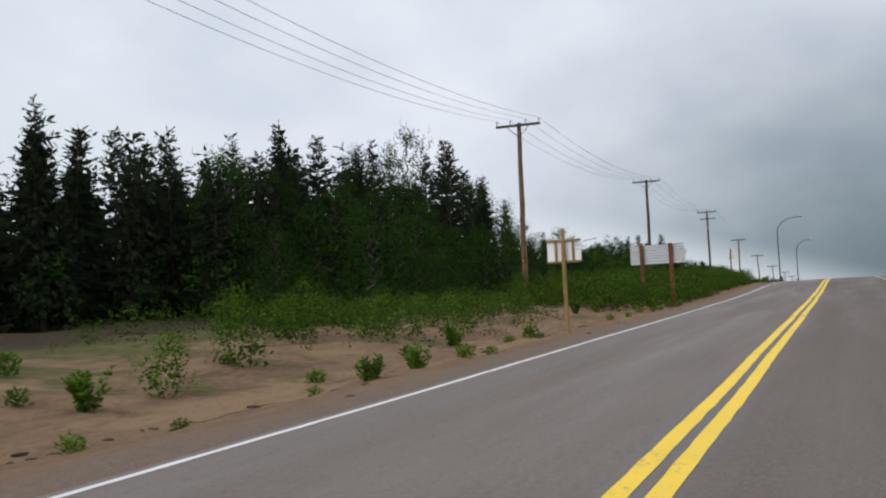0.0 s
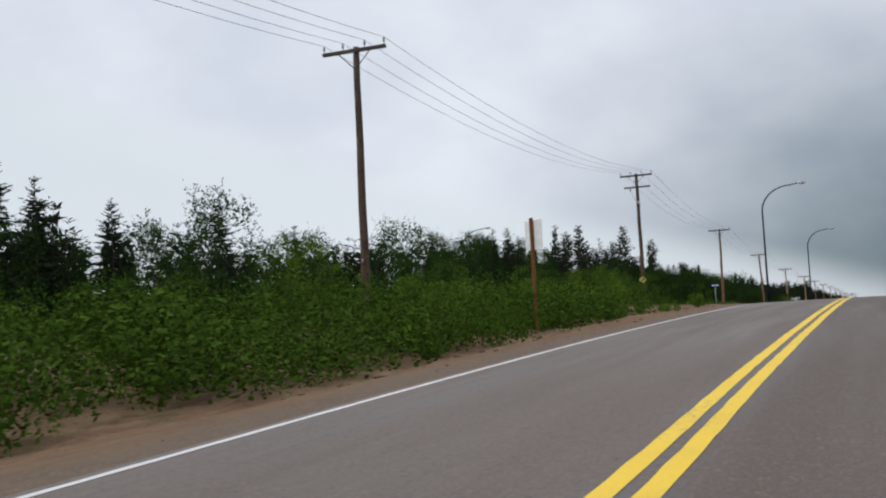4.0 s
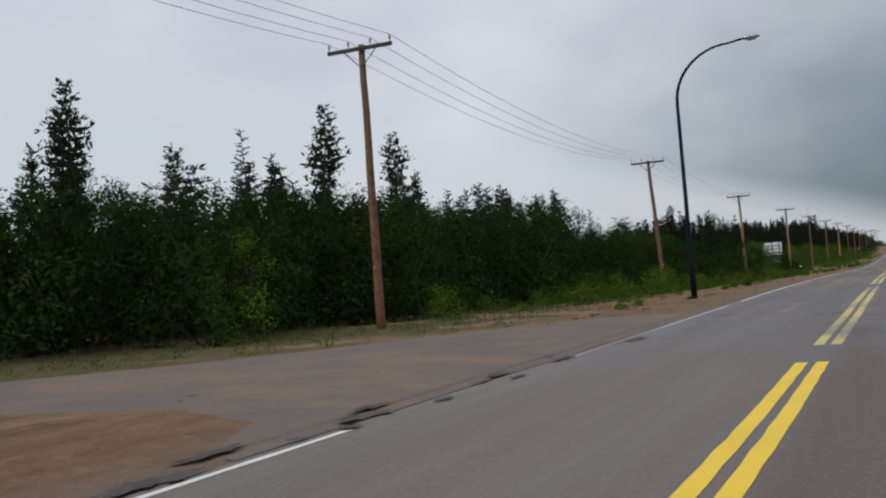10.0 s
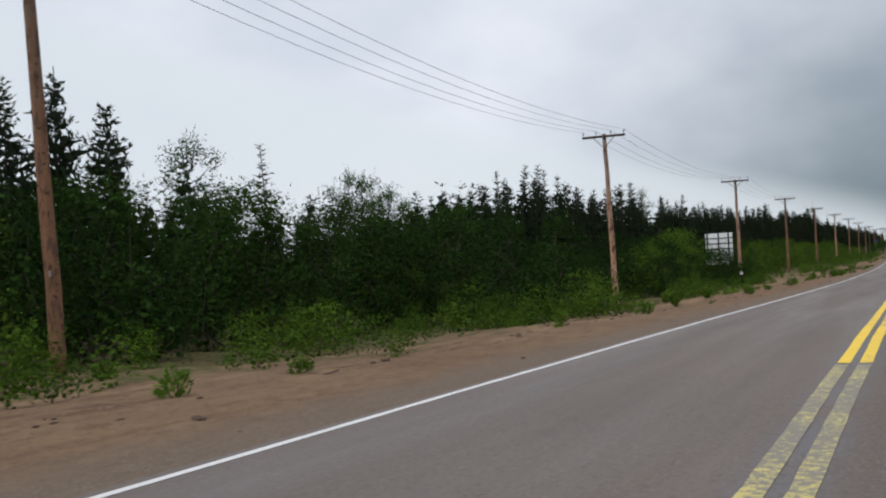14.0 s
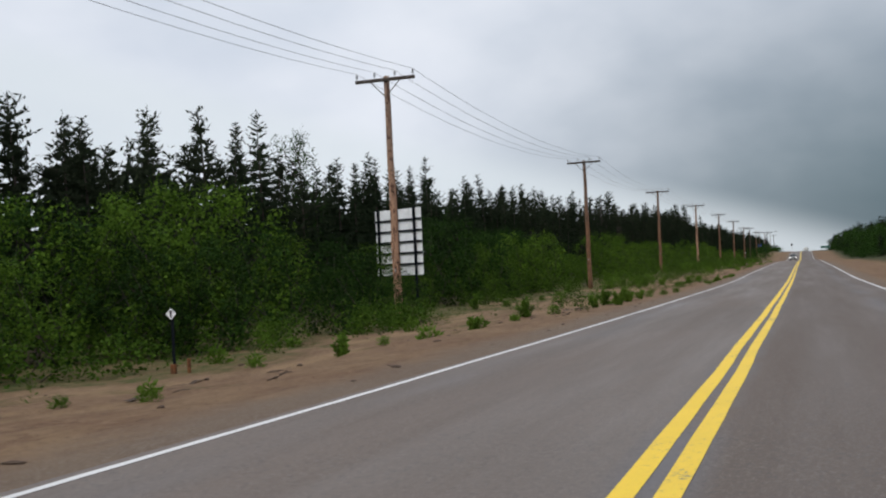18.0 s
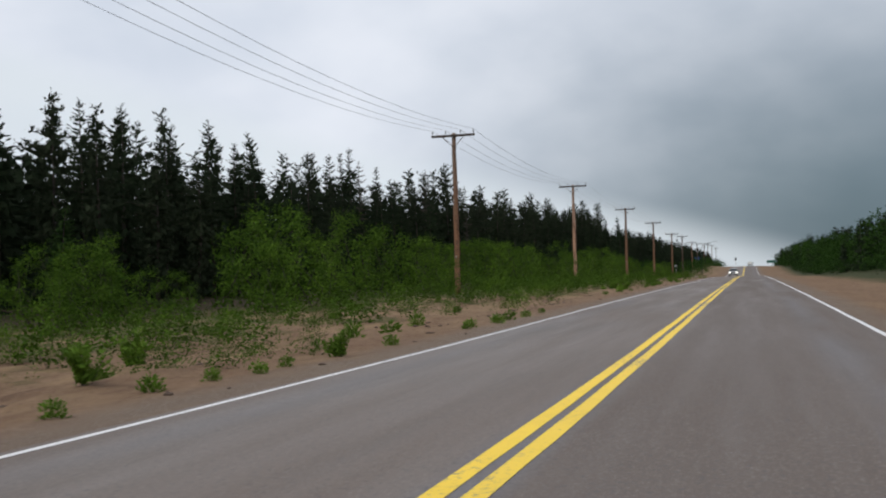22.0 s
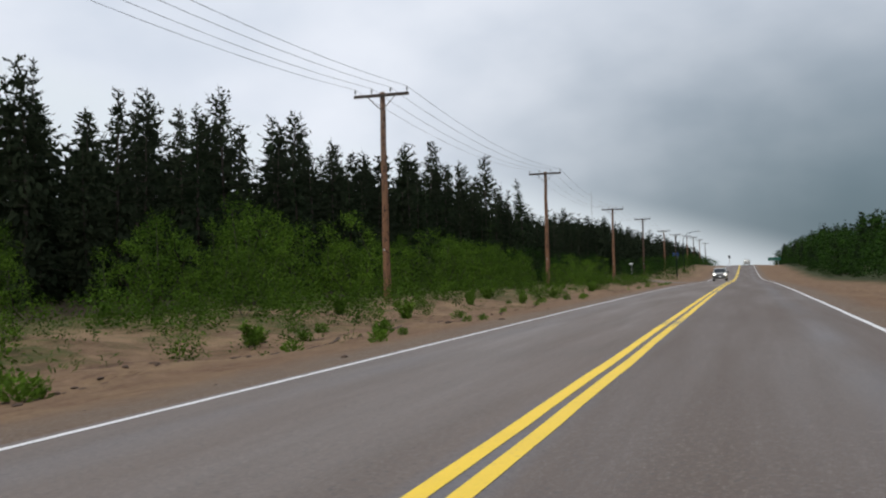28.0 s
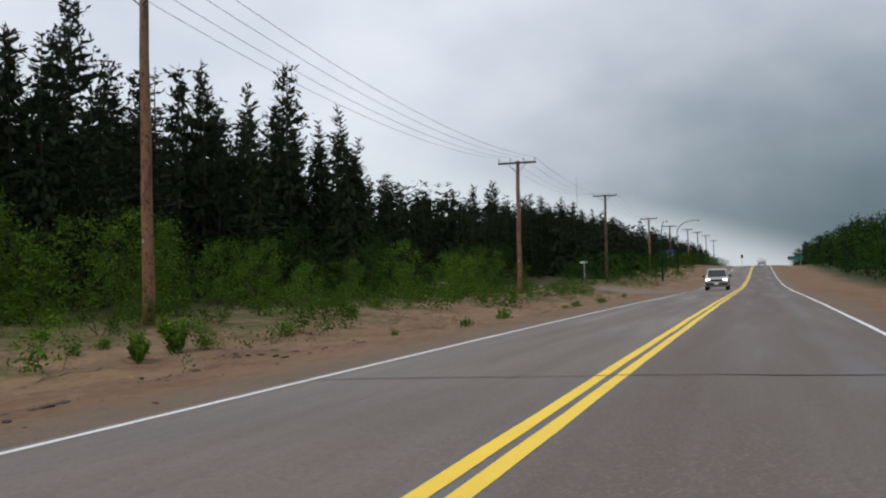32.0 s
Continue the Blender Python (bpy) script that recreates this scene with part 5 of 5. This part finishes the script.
belt(172, 228, -11, -8.5, .5, 1.0, 14, "c")
belt(230, 237, -21, -12.5, 3.2, 4.6, 9, "A")
belt(237, 257, -25, -18, 3.0, 4.6, 12, "A")
belt(240, 263, -26, -21.5, 5.2, 6.6, 10, "P")
belt(256, 282, -23, -16, 3.0, 4.8, 24, "A")
belt(264, 283, -16.5, -14.6, 2.4, 3.4, 8, "A")
belt(282, 299, -24, -19.5, 2.6, 3.6, 9, "A")
belt(229, 235, -13, -9.5, .9, 1.9, 8, "c")
belt(257, 284, -13.2, -10.2, .8, 1.4, 11, "c")
belt(300, 330, -23, -18.5, 1.8, 3.4, 14, "W")
belt(304, 330, -16, -6, .4, .7, 10, "c")
belt(315, 331, -18.6, -16, 3.2, 4.3, 7, "W")
belt(325, 334, -21, -17.5, 4.2, 4.8, 4, "A")
belt(331, 352, -19, -15, 1.6, 2.8, 10, "W")
belt(336, 484, -20.5, -15, 2.4, 4.6, 50, "W")
belt(484, 506, -21, -15.5, 1.8, 3.4, 17, "W")
belt(352, 464, -15.5, -11, 1.2, 2.4, 26, "W")
belt(330, 420, -12, -7.2, .6, 1.4, 26, "c")
belt(420, 505, -12, -8.2, .5, 1.2, 20, "c")
belt(325, 341, -12.2, -9.4, .8, 1.3, 12, "c")
belt(139, 153, -46, -24, 5, 8, 12, "P")
belt(156, 176, -26, -22, 4.5, 5.8, 10, "A")
belt(505, 552, -22, -17, 2.4, 4.2, 14, "A")
belt(440, 500, -21, -17, 2.8, 4.2, 17, "W")
belt(476, 502, -15.5, -11.8, 1.1, 2.0, 15, "W")
belt(500, 545, -15, -9.5, .6, 1.2, 12, "c")
belt(505, 544, -19, -13.5, 1.8, 3.2, 20, "W")
belt(562, 700, -22, -12, 1.8, 3.4, 30, "A")
belt(565, 640, -12, -9, .6, 1.2, 5, "c")

# weeds on the bare sand
WEEDS = [quads_mesh("weed", weed(s, 190, .5), WEED_LEAF) for s in (71, 72, 73, 74)]


def weed_clump(i, x, y, s, sz):
    o = new("weed_clump", WEEDS[i % 4])
    o.matrix_world = Matrix.LocRotScale((x, y, gz(x, y) - .01), Euler((0, 0, i * 2.4)), (s, s, sz))
    tagged(o, "small bright green weed clump rooted in sand", "weed", "weeds on the verge")


def verge_plants(*places):
    """Single plants on the sand: x, y, height."""
    for x, y, h in places:
        count[0] += 1
        if h > .58:
            plant(SCRUB, count[0], x, y, h * 1.15, 1.3, BUSHES["c"][2], "shrub", "low shrubs of the verge", .02)
        elif h > .33:
            plant(TUFT, count[0], x, y, h * 1.2, .6, BUSHES["c"][2], "shrub", "low shrubs of the verge", .02)
        else:
            weed_clump(count[0], x, y, h / .42, h / .42)


verge_plants((-9.9, -13.3, 0.32), (-9.1, -12.8, 0.50), (-9.2, -10.7, 1.0), (-10.0, -6.9, 1.15), (-11.5, -2.2, 1.2), (-12.4, .4, 1.45), (-11.2, 2.6, 1.2), (-13.6, -1.2, 1.3), (-6.4, -9.0, 0.39), (-6.4, -6.9, 0.46), (-6.6, -10.6, 0.20), (-8.8, 1.7, 0.52), (-6.7, -1.5, 0.26), (-6.5, -16.3, 0.25), (-6.4, -14.5, 0.20), (-8.1, -7.7, 0.31))
verge_plants((-7.4, 15.7, 0.29), (-9.6, 19.3, 0.52), (-9.4, 22.0, 0.43), (-7.1, 20.4, 0.29), (-9.1, 21.0, 0.27), (-7.1, 17.9, 0.22), (-7.7, 27.3, 0.46), (-7.1, 24.2, 0.30))
verge_plants((-8.7, 82.9, 1.19), (-6.0, 85.5, 0.50), (-8.7, 94.1, 0.65), (-8.1, 83.9, 0.49), (-7.1, 79.1, 0.36), (-10.4, 89.5, 0.67), (-11.8, 95.0, 0.84))
verge_plants((-7.1, 186.6, 0.29), (-7.3, 187.5, 0.31), (-7.0, 187.8, 0.25), (-6.2, 187.7, 0.50), (-7.1, 190.1, 0.43), (-6.9, 192.3, 0.40), (-7.3, 194.1, 0.36), (-7.6, 198.9, 0.51))
verge_plants((-7.4, 232.9, 0.53), (-13.0, 239.7, 0.83), (-7.7, 240.9, 0.47), (-11.4, 249.9, 0.57), (-12.5, 257.2, 1.08), (-13.5, 265.0, 1.31), (-7.5, 252.0, 0.29))
verge_plants((-7.2, 265.6, 0.20), (-7.3, 273.6, 0.41), (-7.5, 276.2, 0.23), (-6.9, 280.5, 0.34), (-7.2, 286.9, 0.50), (-6.2, 289.1, 0.88), (-9.5, 274.4, 0.33))
verge_plants((-6.5, 283.1, 0.26), (-6.4, 287.4, 0.33), (-7.1, 285.3, 0.21), (-6.0, 291.8, 0.40), (-6.1, 294.1, 0.50), (-5.7, 297.5, 0.35), (-14.1, 304.5, 0.57))
verge_plants((-5.5, 293.9, 0.46), (-5.9, 295.4, 0.30), (-5.9, 296.2, 0.29), (-5.7, 296.8, 0.50), (-6.1, 298.2, 0.29), (-5.6, 300.0, 0.36), (-5.6, 302.5, 0.32), (-5.3, 305.2, 0.31), (-5.9, 301.5, 0.31), (-5.1, 308.6, 0.30))
verge_plants((-4.9, 325.3, 0.23), (-5.3, 327.7, 0.27), (-5.2, 329.0, 0.21), (-5.0, 330.0, 0.22), (-5.1, 331.1, 0.20), (-5.0, 333.0, 0.37), (-5.0, 335.7, 0.26), (-6.4, 328.0, 0.44), (-8.8, 332.9, 0.50), (-5.1, 342.1, 0.27))
verge_plants((-5.0, 341.3, 0.20), (-4.8, 343.8, 0.32), (-4.9, 345.7, 0.32), (-4.8, 347.4, 0.26), (-4.9, 350.5, 0.20), (-5.2, 345.3, 0.20))
verge_plants((-5.9, 387.1, 0.20), (-6.8, 389.7, 0.22), (-8.6, 393.8, 0.29), (-8.1, 394.7, 0.35), (-8.6, 399.3, 0.85), (-8.0, 395.7, 0.52), (-7.8, 401.5, 0.45), (-7.8, 399.8, 0.24), (-6.2, 400.9, 0.25))
verge_plants((-8.3, 428.3, 0.42), (-8.6, 429.3, 0.35), (-7.9, 430.1, 0.31), (-5.3, 427.6, 0.32), (-5.7, 428.9, 0.35), (-5.6, 430.1, 0.21), (-9.1, 441.2, 0.50), (-8.6, 436.6, 0.60), (-10.5, 439.0, 0.54), (-8.5, 432.6, 0.31), (-5.4, 436.6, 0.23), (-5.8, 436.4, 0.23))
verge_plants((-10.3, 454.4, 0.53), (-9.7, 452.2, 0.38), (-10.6, 458.8, 0.51), (-8.4, 456.6, 0.45), (-5.9, 458.7, 0.29), (-8.9, 468.8, 0.77), (-8.3, 460.5, 0.28), (-9.9, 467.7, 0.67), (-8.9, 456.0, 0.22), (-6.1, 448.1, 0.20))
verge_plants((-10.4, 473.5, 0.65), (-9.0, 468.1, 0.51), (-8.3, 465.3, 0.22), (-8.7, 481.3, 0.41), (-8.7, 482.6, 0.51), (-9.8, 481.0, 0.24))
verge_plants((-8.5, 480.9, 0.39), (-8.6, 483.0, 0.59), (-10.3, 482.6, 0.27), (-11.4, 486.6, 0.39), (-11.9, 482.9, 0.29), (-7.0, 490.0, 0.20))
for i in range(150):
    y = R2.uniform(-14, 560)
    x = -R2.choice((R2.uniform(6.0, 7.2), R2.uniform(6.5, 14)))
    if not clear_of_roads(x, y, .5) or (95 < y < 140 and x > -10.5):
        continue
    s = R2.uniform(.4, 1.1)
    weed_clump(i, x, y, s, s * R2.uniform(.8, 1.3))


# ---------------------------------------------------------------- what nobody could count
def scatter(name, shapes, places, mat, label):
    """Many turned and scaled copies of loose faces in one mesh. places: x, y, z, scale, height scale, turn, shape."""
    out = []
    for x, y, z, s, sz, a, i in places:
        f = shapes[i % len(shapes)]
        c, q = math.cos(a), math.sin(a)
        m_ = np.array([[c * s, -q * s, 0], [q * s, c * s, 0], [0, 0, sz]])
        out.append(f @ m_.T + np.array([x, y, z]))
    return tagged(new(name, quads_mesh(name, np.concatenate(out), mat)), label, kind="stuff")


far_spruce = [conifer(s, "spruce", 0)[1] for s in (81, 82, 83, 84)]
far_pine = [conifer(s, "pine", 0)[1] for s in (91, 92, 93, 94)]
far_wood = [conifer(s, "pine", 0)[0] for s in (91, 92, 93, 94)]
far_leaf = [broadleaf(s, 8, 1.9, .26, 9, 42, 1, .05, 12)[1] for s in (101, 102, 103)]
under = [broadleaf(s, 3, 1.3, .19, 4, 18, 2, .05, 14)[1] for s in (111, 112, 113)]

sp, pi, wd, lf = [], [], [], []
for i in range(520):
    y = R2.uniform(0, 700) if i < 430 else R2.uniform(700, 900)
    x = -28.5 - 12 * R2.random() ** 1.4
    if not clear_of_roads(x, y, 2.5):
        continue
    hi = skyline(y) if y < 690 else 10
    h = hi * R2.uniform(.62, .97) if y < 690 else hi * R2.uniform(.6, 1.05)
    p = (x, y, gz(x, y) - .1, h / 10 * R2.uniform(.9, 1.25), h / 10, R2.uniform(0, 6.28), i)
    if 60 < y < 130 and R2.random() < .5:
        lf.append((*p[:3], h / 8, h / 8, *p[5:]))
    elif R2.random() < .55:
        sp.append(p)
    else:
        pi.append(p)
        wd.append(p)
# a closed row behind the edge
for i in range(360):
    y = 2 + i * 1.95 + R2.uniform(-.6, .6)
    x = -R2.uniform(31.5, 35)
    if not clear_of_roads(x, y, 2.0):
        continue
    h = max(4.6, skyline(min(y, 690)) * R2.uniform(.86, 1.0))
    sp.append((x, y, gz(x, y) - .3, h / 10 * (1.4 if h > 8 else 1.7), h / 10, R2.uniform(0, 6.28), i))
    x -= R2.uniform(3.5, 5.5)
    if clear_of_roads(x, y, 2.0):
        sp.append((x, y, gz(x, y) - .3, h / 10 * 1.6, h / 10 * R2.uniform(.84, 1.0), R2.uniform(0, 6.28), i + 1))
for i in range(560):
    y = 370 + 560 * (i + R2.random()) / 560
    x = 15.5 + 22 * R2.random() ** 1.4 + (3 if y < 500 else 0)
    h = R2.uniform(5.2, 10.5) * (.75 + .4 * min(1, (x - 15) / 10))
    p = (x, y, gz(x, y) - .1, h / 10 * 1.2, h / 10, R2.uniform(0, 6.28), i)
    if x < 25 and R2.random() < .66:
        lf.append((*p[:3], h / 8 * 1.5, h / 8 * .9, *p[5:]))
    elif R2.random() < .5:
        sp.append(p)
    else:
        pi.append(p)
        wd.append(p)
for i in range(230):
    y = 590 + 318 * (i + R2.random()) / 230
    x = -R2.uniform(15.5, 29)
    h = R2.uniform(6.0, 9.5) * (.72 + .28 * min(1, (-x - 15) / 7))
    p = (x, y, gz(x, y) - .1, h / 10 * 1.35, h / 10, R2.uniform(0, 6.28), i)
    (sp if R2.random() < .6 else pi).append(p)
for i in range(120):
    y, x, h = R2.uniform(572, 900), -R2.uniform(10.3, 16), R2.uniform(1.6, 3.6)
    lf.append((x, y, gz(x, y) - .1, h / 8 * 2.2, h / 8, R2.uniform(0, 6.28), i))
de = []
for i in range(900):
    y, x = R2.uniform(0, 900), -R2.uniform(38, 95)
    if not clear_of_roads(x, y, 3):
        continue
    h = R2.uniform(5.5, 7.5)
    de.append((x, y, gz(x, y) - .2, h / 10 * 2.1, h / 10, R2.uniform(0, 6.28), i))
scatter("deep_forest", [f[::4] for f in far_spruce], de, SPRUCE_LEAF, "dark conifer forest far behind the edge")
scatter("spruce_forest", far_spruce, sp, SPRUCE_LEAF, "dense dark spruce forest behind the edge")
scatter("pine_forest", far_pine, pi, PINE_LEAF, "dark pine forest behind the edge")
scatter("forest_trunks", far_wood, wd, BARK, "grey trunks within the pine forest")
scatter("poplar_wood", far_leaf, lf, POPLAR_LEAF, "green leafy trees mixed into the forest")
un = []
for i in range(260):
    y = R2.choice((R2.uniform(2, 60), R2.uniform(135, 175), R2.uniform(236, 330), R2.uniform(470, 700)))
    x = -R2.uniform(19.5, 30)
    if not clear_of_roads(x, y):
        continue
    h = R2.uniform(1.4, 3.6)
    un.append((x, y, gz(x, y) - .1, h / 3 * 1.2, h / 3, R2.uniform(0, 6.28), i))
for i in range(110):
    y = 380 + i * 4.6 + R2.uniform(-2, 2)
    x = R2.uniform(13.6, 16.5) + (2.5 if y < 480 else 0)
    h = R2.uniform(1.2, 2.8)
    un.append((x, y, gz(x, y) - .1, h / 3 * 1.5, h / 3, R2.uniform(0, 6.28), i))
scatter("forest_undergrowth", under, un, ALDER_LEAF, "shady green undergrowth below the trees")

low = [broadleaf(s, 1.0, .72, .05, 4, 24, 2, .04, 42)[1] for s in (141, 142, 143, 144)]
lo = []


def low_cover(y0, y1, x0, x1, h0, h1, n):
    """Low green growth that covers the sand between the shrubs."""
    for i in range(n):
        y, x = R2.uniform(y0, y1), R2.uniform(x0, x1)
        if float(hum(x, y, .33, 5.0)) < (-.8 if 24 < y < 76 or 372 < y < 440 else -.32) or not clear_of_roads(x, y, .6):
            continue
        if i % 8 > 4:
            continue
        h = R2.uniform(h0, h1) * 1.15
        lo.append((x, y, gz(x, y) - .06, h * R2.uniform(1.15, 1.7), h, R2.uniform(0, 6.28), i))


low_cover(-2, 24, -19, -9, .4, 1.0, 190)
low_cover(22, 76, -14, -7.2, .8, 1.45, 380)
low_cover(34, 76, -9.5, -6.7, .6, 1.0, 170)
low_cover(76, 92, -17, -10, .4, 1.0, 60)
low_cover(92, 104, -18, -14, .4, .9, 30)
low_cover(76, 84, -10, -7.2, .3, .7, 16)
low_cover(104, 119, -19, -13, .5, 1.1, 44)
low_cover(170, 230, -16, -10.5, .5, 1.1, 120)
low_cover(228, 236, -14, -9.5, .6, 1.2, 26)
low_cover(240, 258, -20, -15, .3, .6, 26)
low_cover(258, 294, -14, -11.3, .5, 1.1, 70)
low_cover(300, 332, -20, -13, .4, .9, 50)
low_cover(319, 334, -7.4, -5.7, .28, .45, 46)
low_cover(330, 372, -15, -8.6, .5, 1.0, 80)
low_cover(372, 420, -14, -8.6, .5, 1.1, 150)
low_cover(420, 466, -15, -9.8, .4, 1.0, 110)
low_cover(466, 510, -17, -11.6, .4, .9, 80)
low_cover(510, 700, -18, -9.5, .5, 1.1, 130)
low_cover(500, 546, -14, -9, .5, 1.0, 70)
scatter("verge_growth", low, lo, WILLOW_LEAF, "low green growth covering the sandy verge")

blade = [weed(s, 17, .35) * np.array([1, 1, 1.0]) for s in (121, 122, 123)]
gr = []
for i in range(3000):
    y = R2.uniform(-12, 620)
    x = -R2.uniform(6.0, 19.5)
    keep = float(hum(x, y, .22, 1.7)) + (.5 if 18 < y < 75 or 330 < y < 505 else 0) + (.35 if 100 < y < 132 and x < -9 else 0) + (.25 if x < -10 else 0) - (.8 if x > -8 else 0)
    if keep < .12 or not clear_of_roads(x, y, .3):
        continue
    s = R2.uniform(.5, 1.5)
    gr.append((x, y, gz(x, y) - .02, s, s * R2.uniform(.8, 1.4), R2.uniform(0, 6.28), i))
for i in range(420):
    y, x = R2.uniform(138, 172), -R2.uniform(9, 21)
    if y < 152.5 - (x + 4) * -.95 + 6 or not clear_of_roads(x, y, .2):
        continue
    gr.append((x, y, gz(x, y) - .02, 1.0, 1.0, R2.uniform(0, 6.28), i))
for y0, y1, x0, x1, n in ((240, 251, -18, -11.5, 900), (566, 640, -16, -9, 420), (540, 548, -13, -8, 60), (128, 136, -16, -9.5, 120), (118, 131, -13, -8.6, 160), (88, 114, -15, -9.6, 260), (110, 126, -9.7, -7.9, 520), (118, 132, -17, -11, 260)):
    for i in range(n):
        y, x = R2.uniform(y0, y1), R2.uniform(x0, x1)
        if clear_of_roads(x, y, .2):
            gr.append((x, y, gz(x, y) - .02, R2.uniform(.7, 1.3), R2.uniform(.5, 1.0), R2.uniform(0, 6.28), i))
scatter("grass", blade, gr, GRASS_LEAF, "thin yellow-green grass tufts on the verge")


def stones():
    base = []
    for s in range(4):
        r = np.random.default_rng(130 + s)
        bm = bmesh.new()
        bmesh.ops.create_icosphere(bm, subdivisions=1, radius=1)
        for v in bm.verts:
            v.co *= 1 + r.uniform(-.3, .2)
            v.co.z *= .6
            v.co.x *= 1.0 + .5 * s
        base.append(np.array([[*[tuple(v.co) for v in f.verts], tuple(f.verts[2].co)] for f in bm.faces if f.calc_center_median().z > -.35]))
        bm.free()
    pl = []
    for i in range(2900):
        y = R2.uniform(-16, 560)
        x = -4.4 - 7.5 * R2.random() ** 1.5
        s = .012 + .05 * R2.random() ** 4
        turn = R2.uniform(0, 6.28)
        if i > 900:
            c = int(R2.random() * 110)
            y = -16 + c * 5.2 + 2 * math.sin(c * 7.3) + R2.gauss(0, .7)
            x = lip(y) - .10 + R2.gauss(0, .09) - (1.1 * R2.random() if c % 3 == 0 else 0)
            s = .016 + .05 * R2.random() ** 2
            turn = 1.57 + R2.gauss(0, .3)
        pl.append((x, y, gz(x, y) + s * .1, s, s * (.9 if i < 900 else .75), turn, i))
    scatter("loose_stones", base, pl, STONE, "dark stones and clods lying on the sand")


# dark soil; the shade below the small scarp is part of this colour
SOIL = plain("shaded_edge_soil", (.062, .040, .028), .95, 0, (.035, .024, .018), .6, 7)


def eroded_edge(y0, y1, x0):
    """A broken line of dark soil with the shade under the shoulder's cut edge in its colour."""
    ys_ = np.arange(y0, y1, .22)
    v, f = [], []
    for i, y in enumerate(ys_):
        x = x0 - .30 * math.sin(y * .31 + x0) - .12 * math.sin(y * 1.3) - .04 * math.sin(y * 4.1)
        w = .008 + .060 * abs(float(hum(x0, y, 1.9, 3.0))) * min(1, (y - y0) / 2, (y1 - y) / 2 + .1)
        v += [(x - w, y, gz(x - w, y) + .020), (x + w * .6, y, gz(x + w * .6, y) + .012)]
        if i and float(hum(x0, y, .8, 7.0)) > -.02:
            f.append((2 * i - 2, 2 * i - 1, 2 * i + 1, 2 * i))
    tagged(new("eroded_edge", mesh_of("eroded_edge", v, f, SOIL)), kind="structure")


for y0, y1, x0 in ((-14, 3, -6.6), (26, 44, -6.1), (90, 104, -7.6), (118, 137, -7.4), (184, 201, -6.7), (252, 268, -6.6), (255, 272, -7.9), (284, 300, -6.5),
                   (350, 367, -6.4), (402, 419, -6.6), (424, 441, -7.0), (462, 480, -8.1)):
    eroded_edge(y0, y1, x0)

stones()
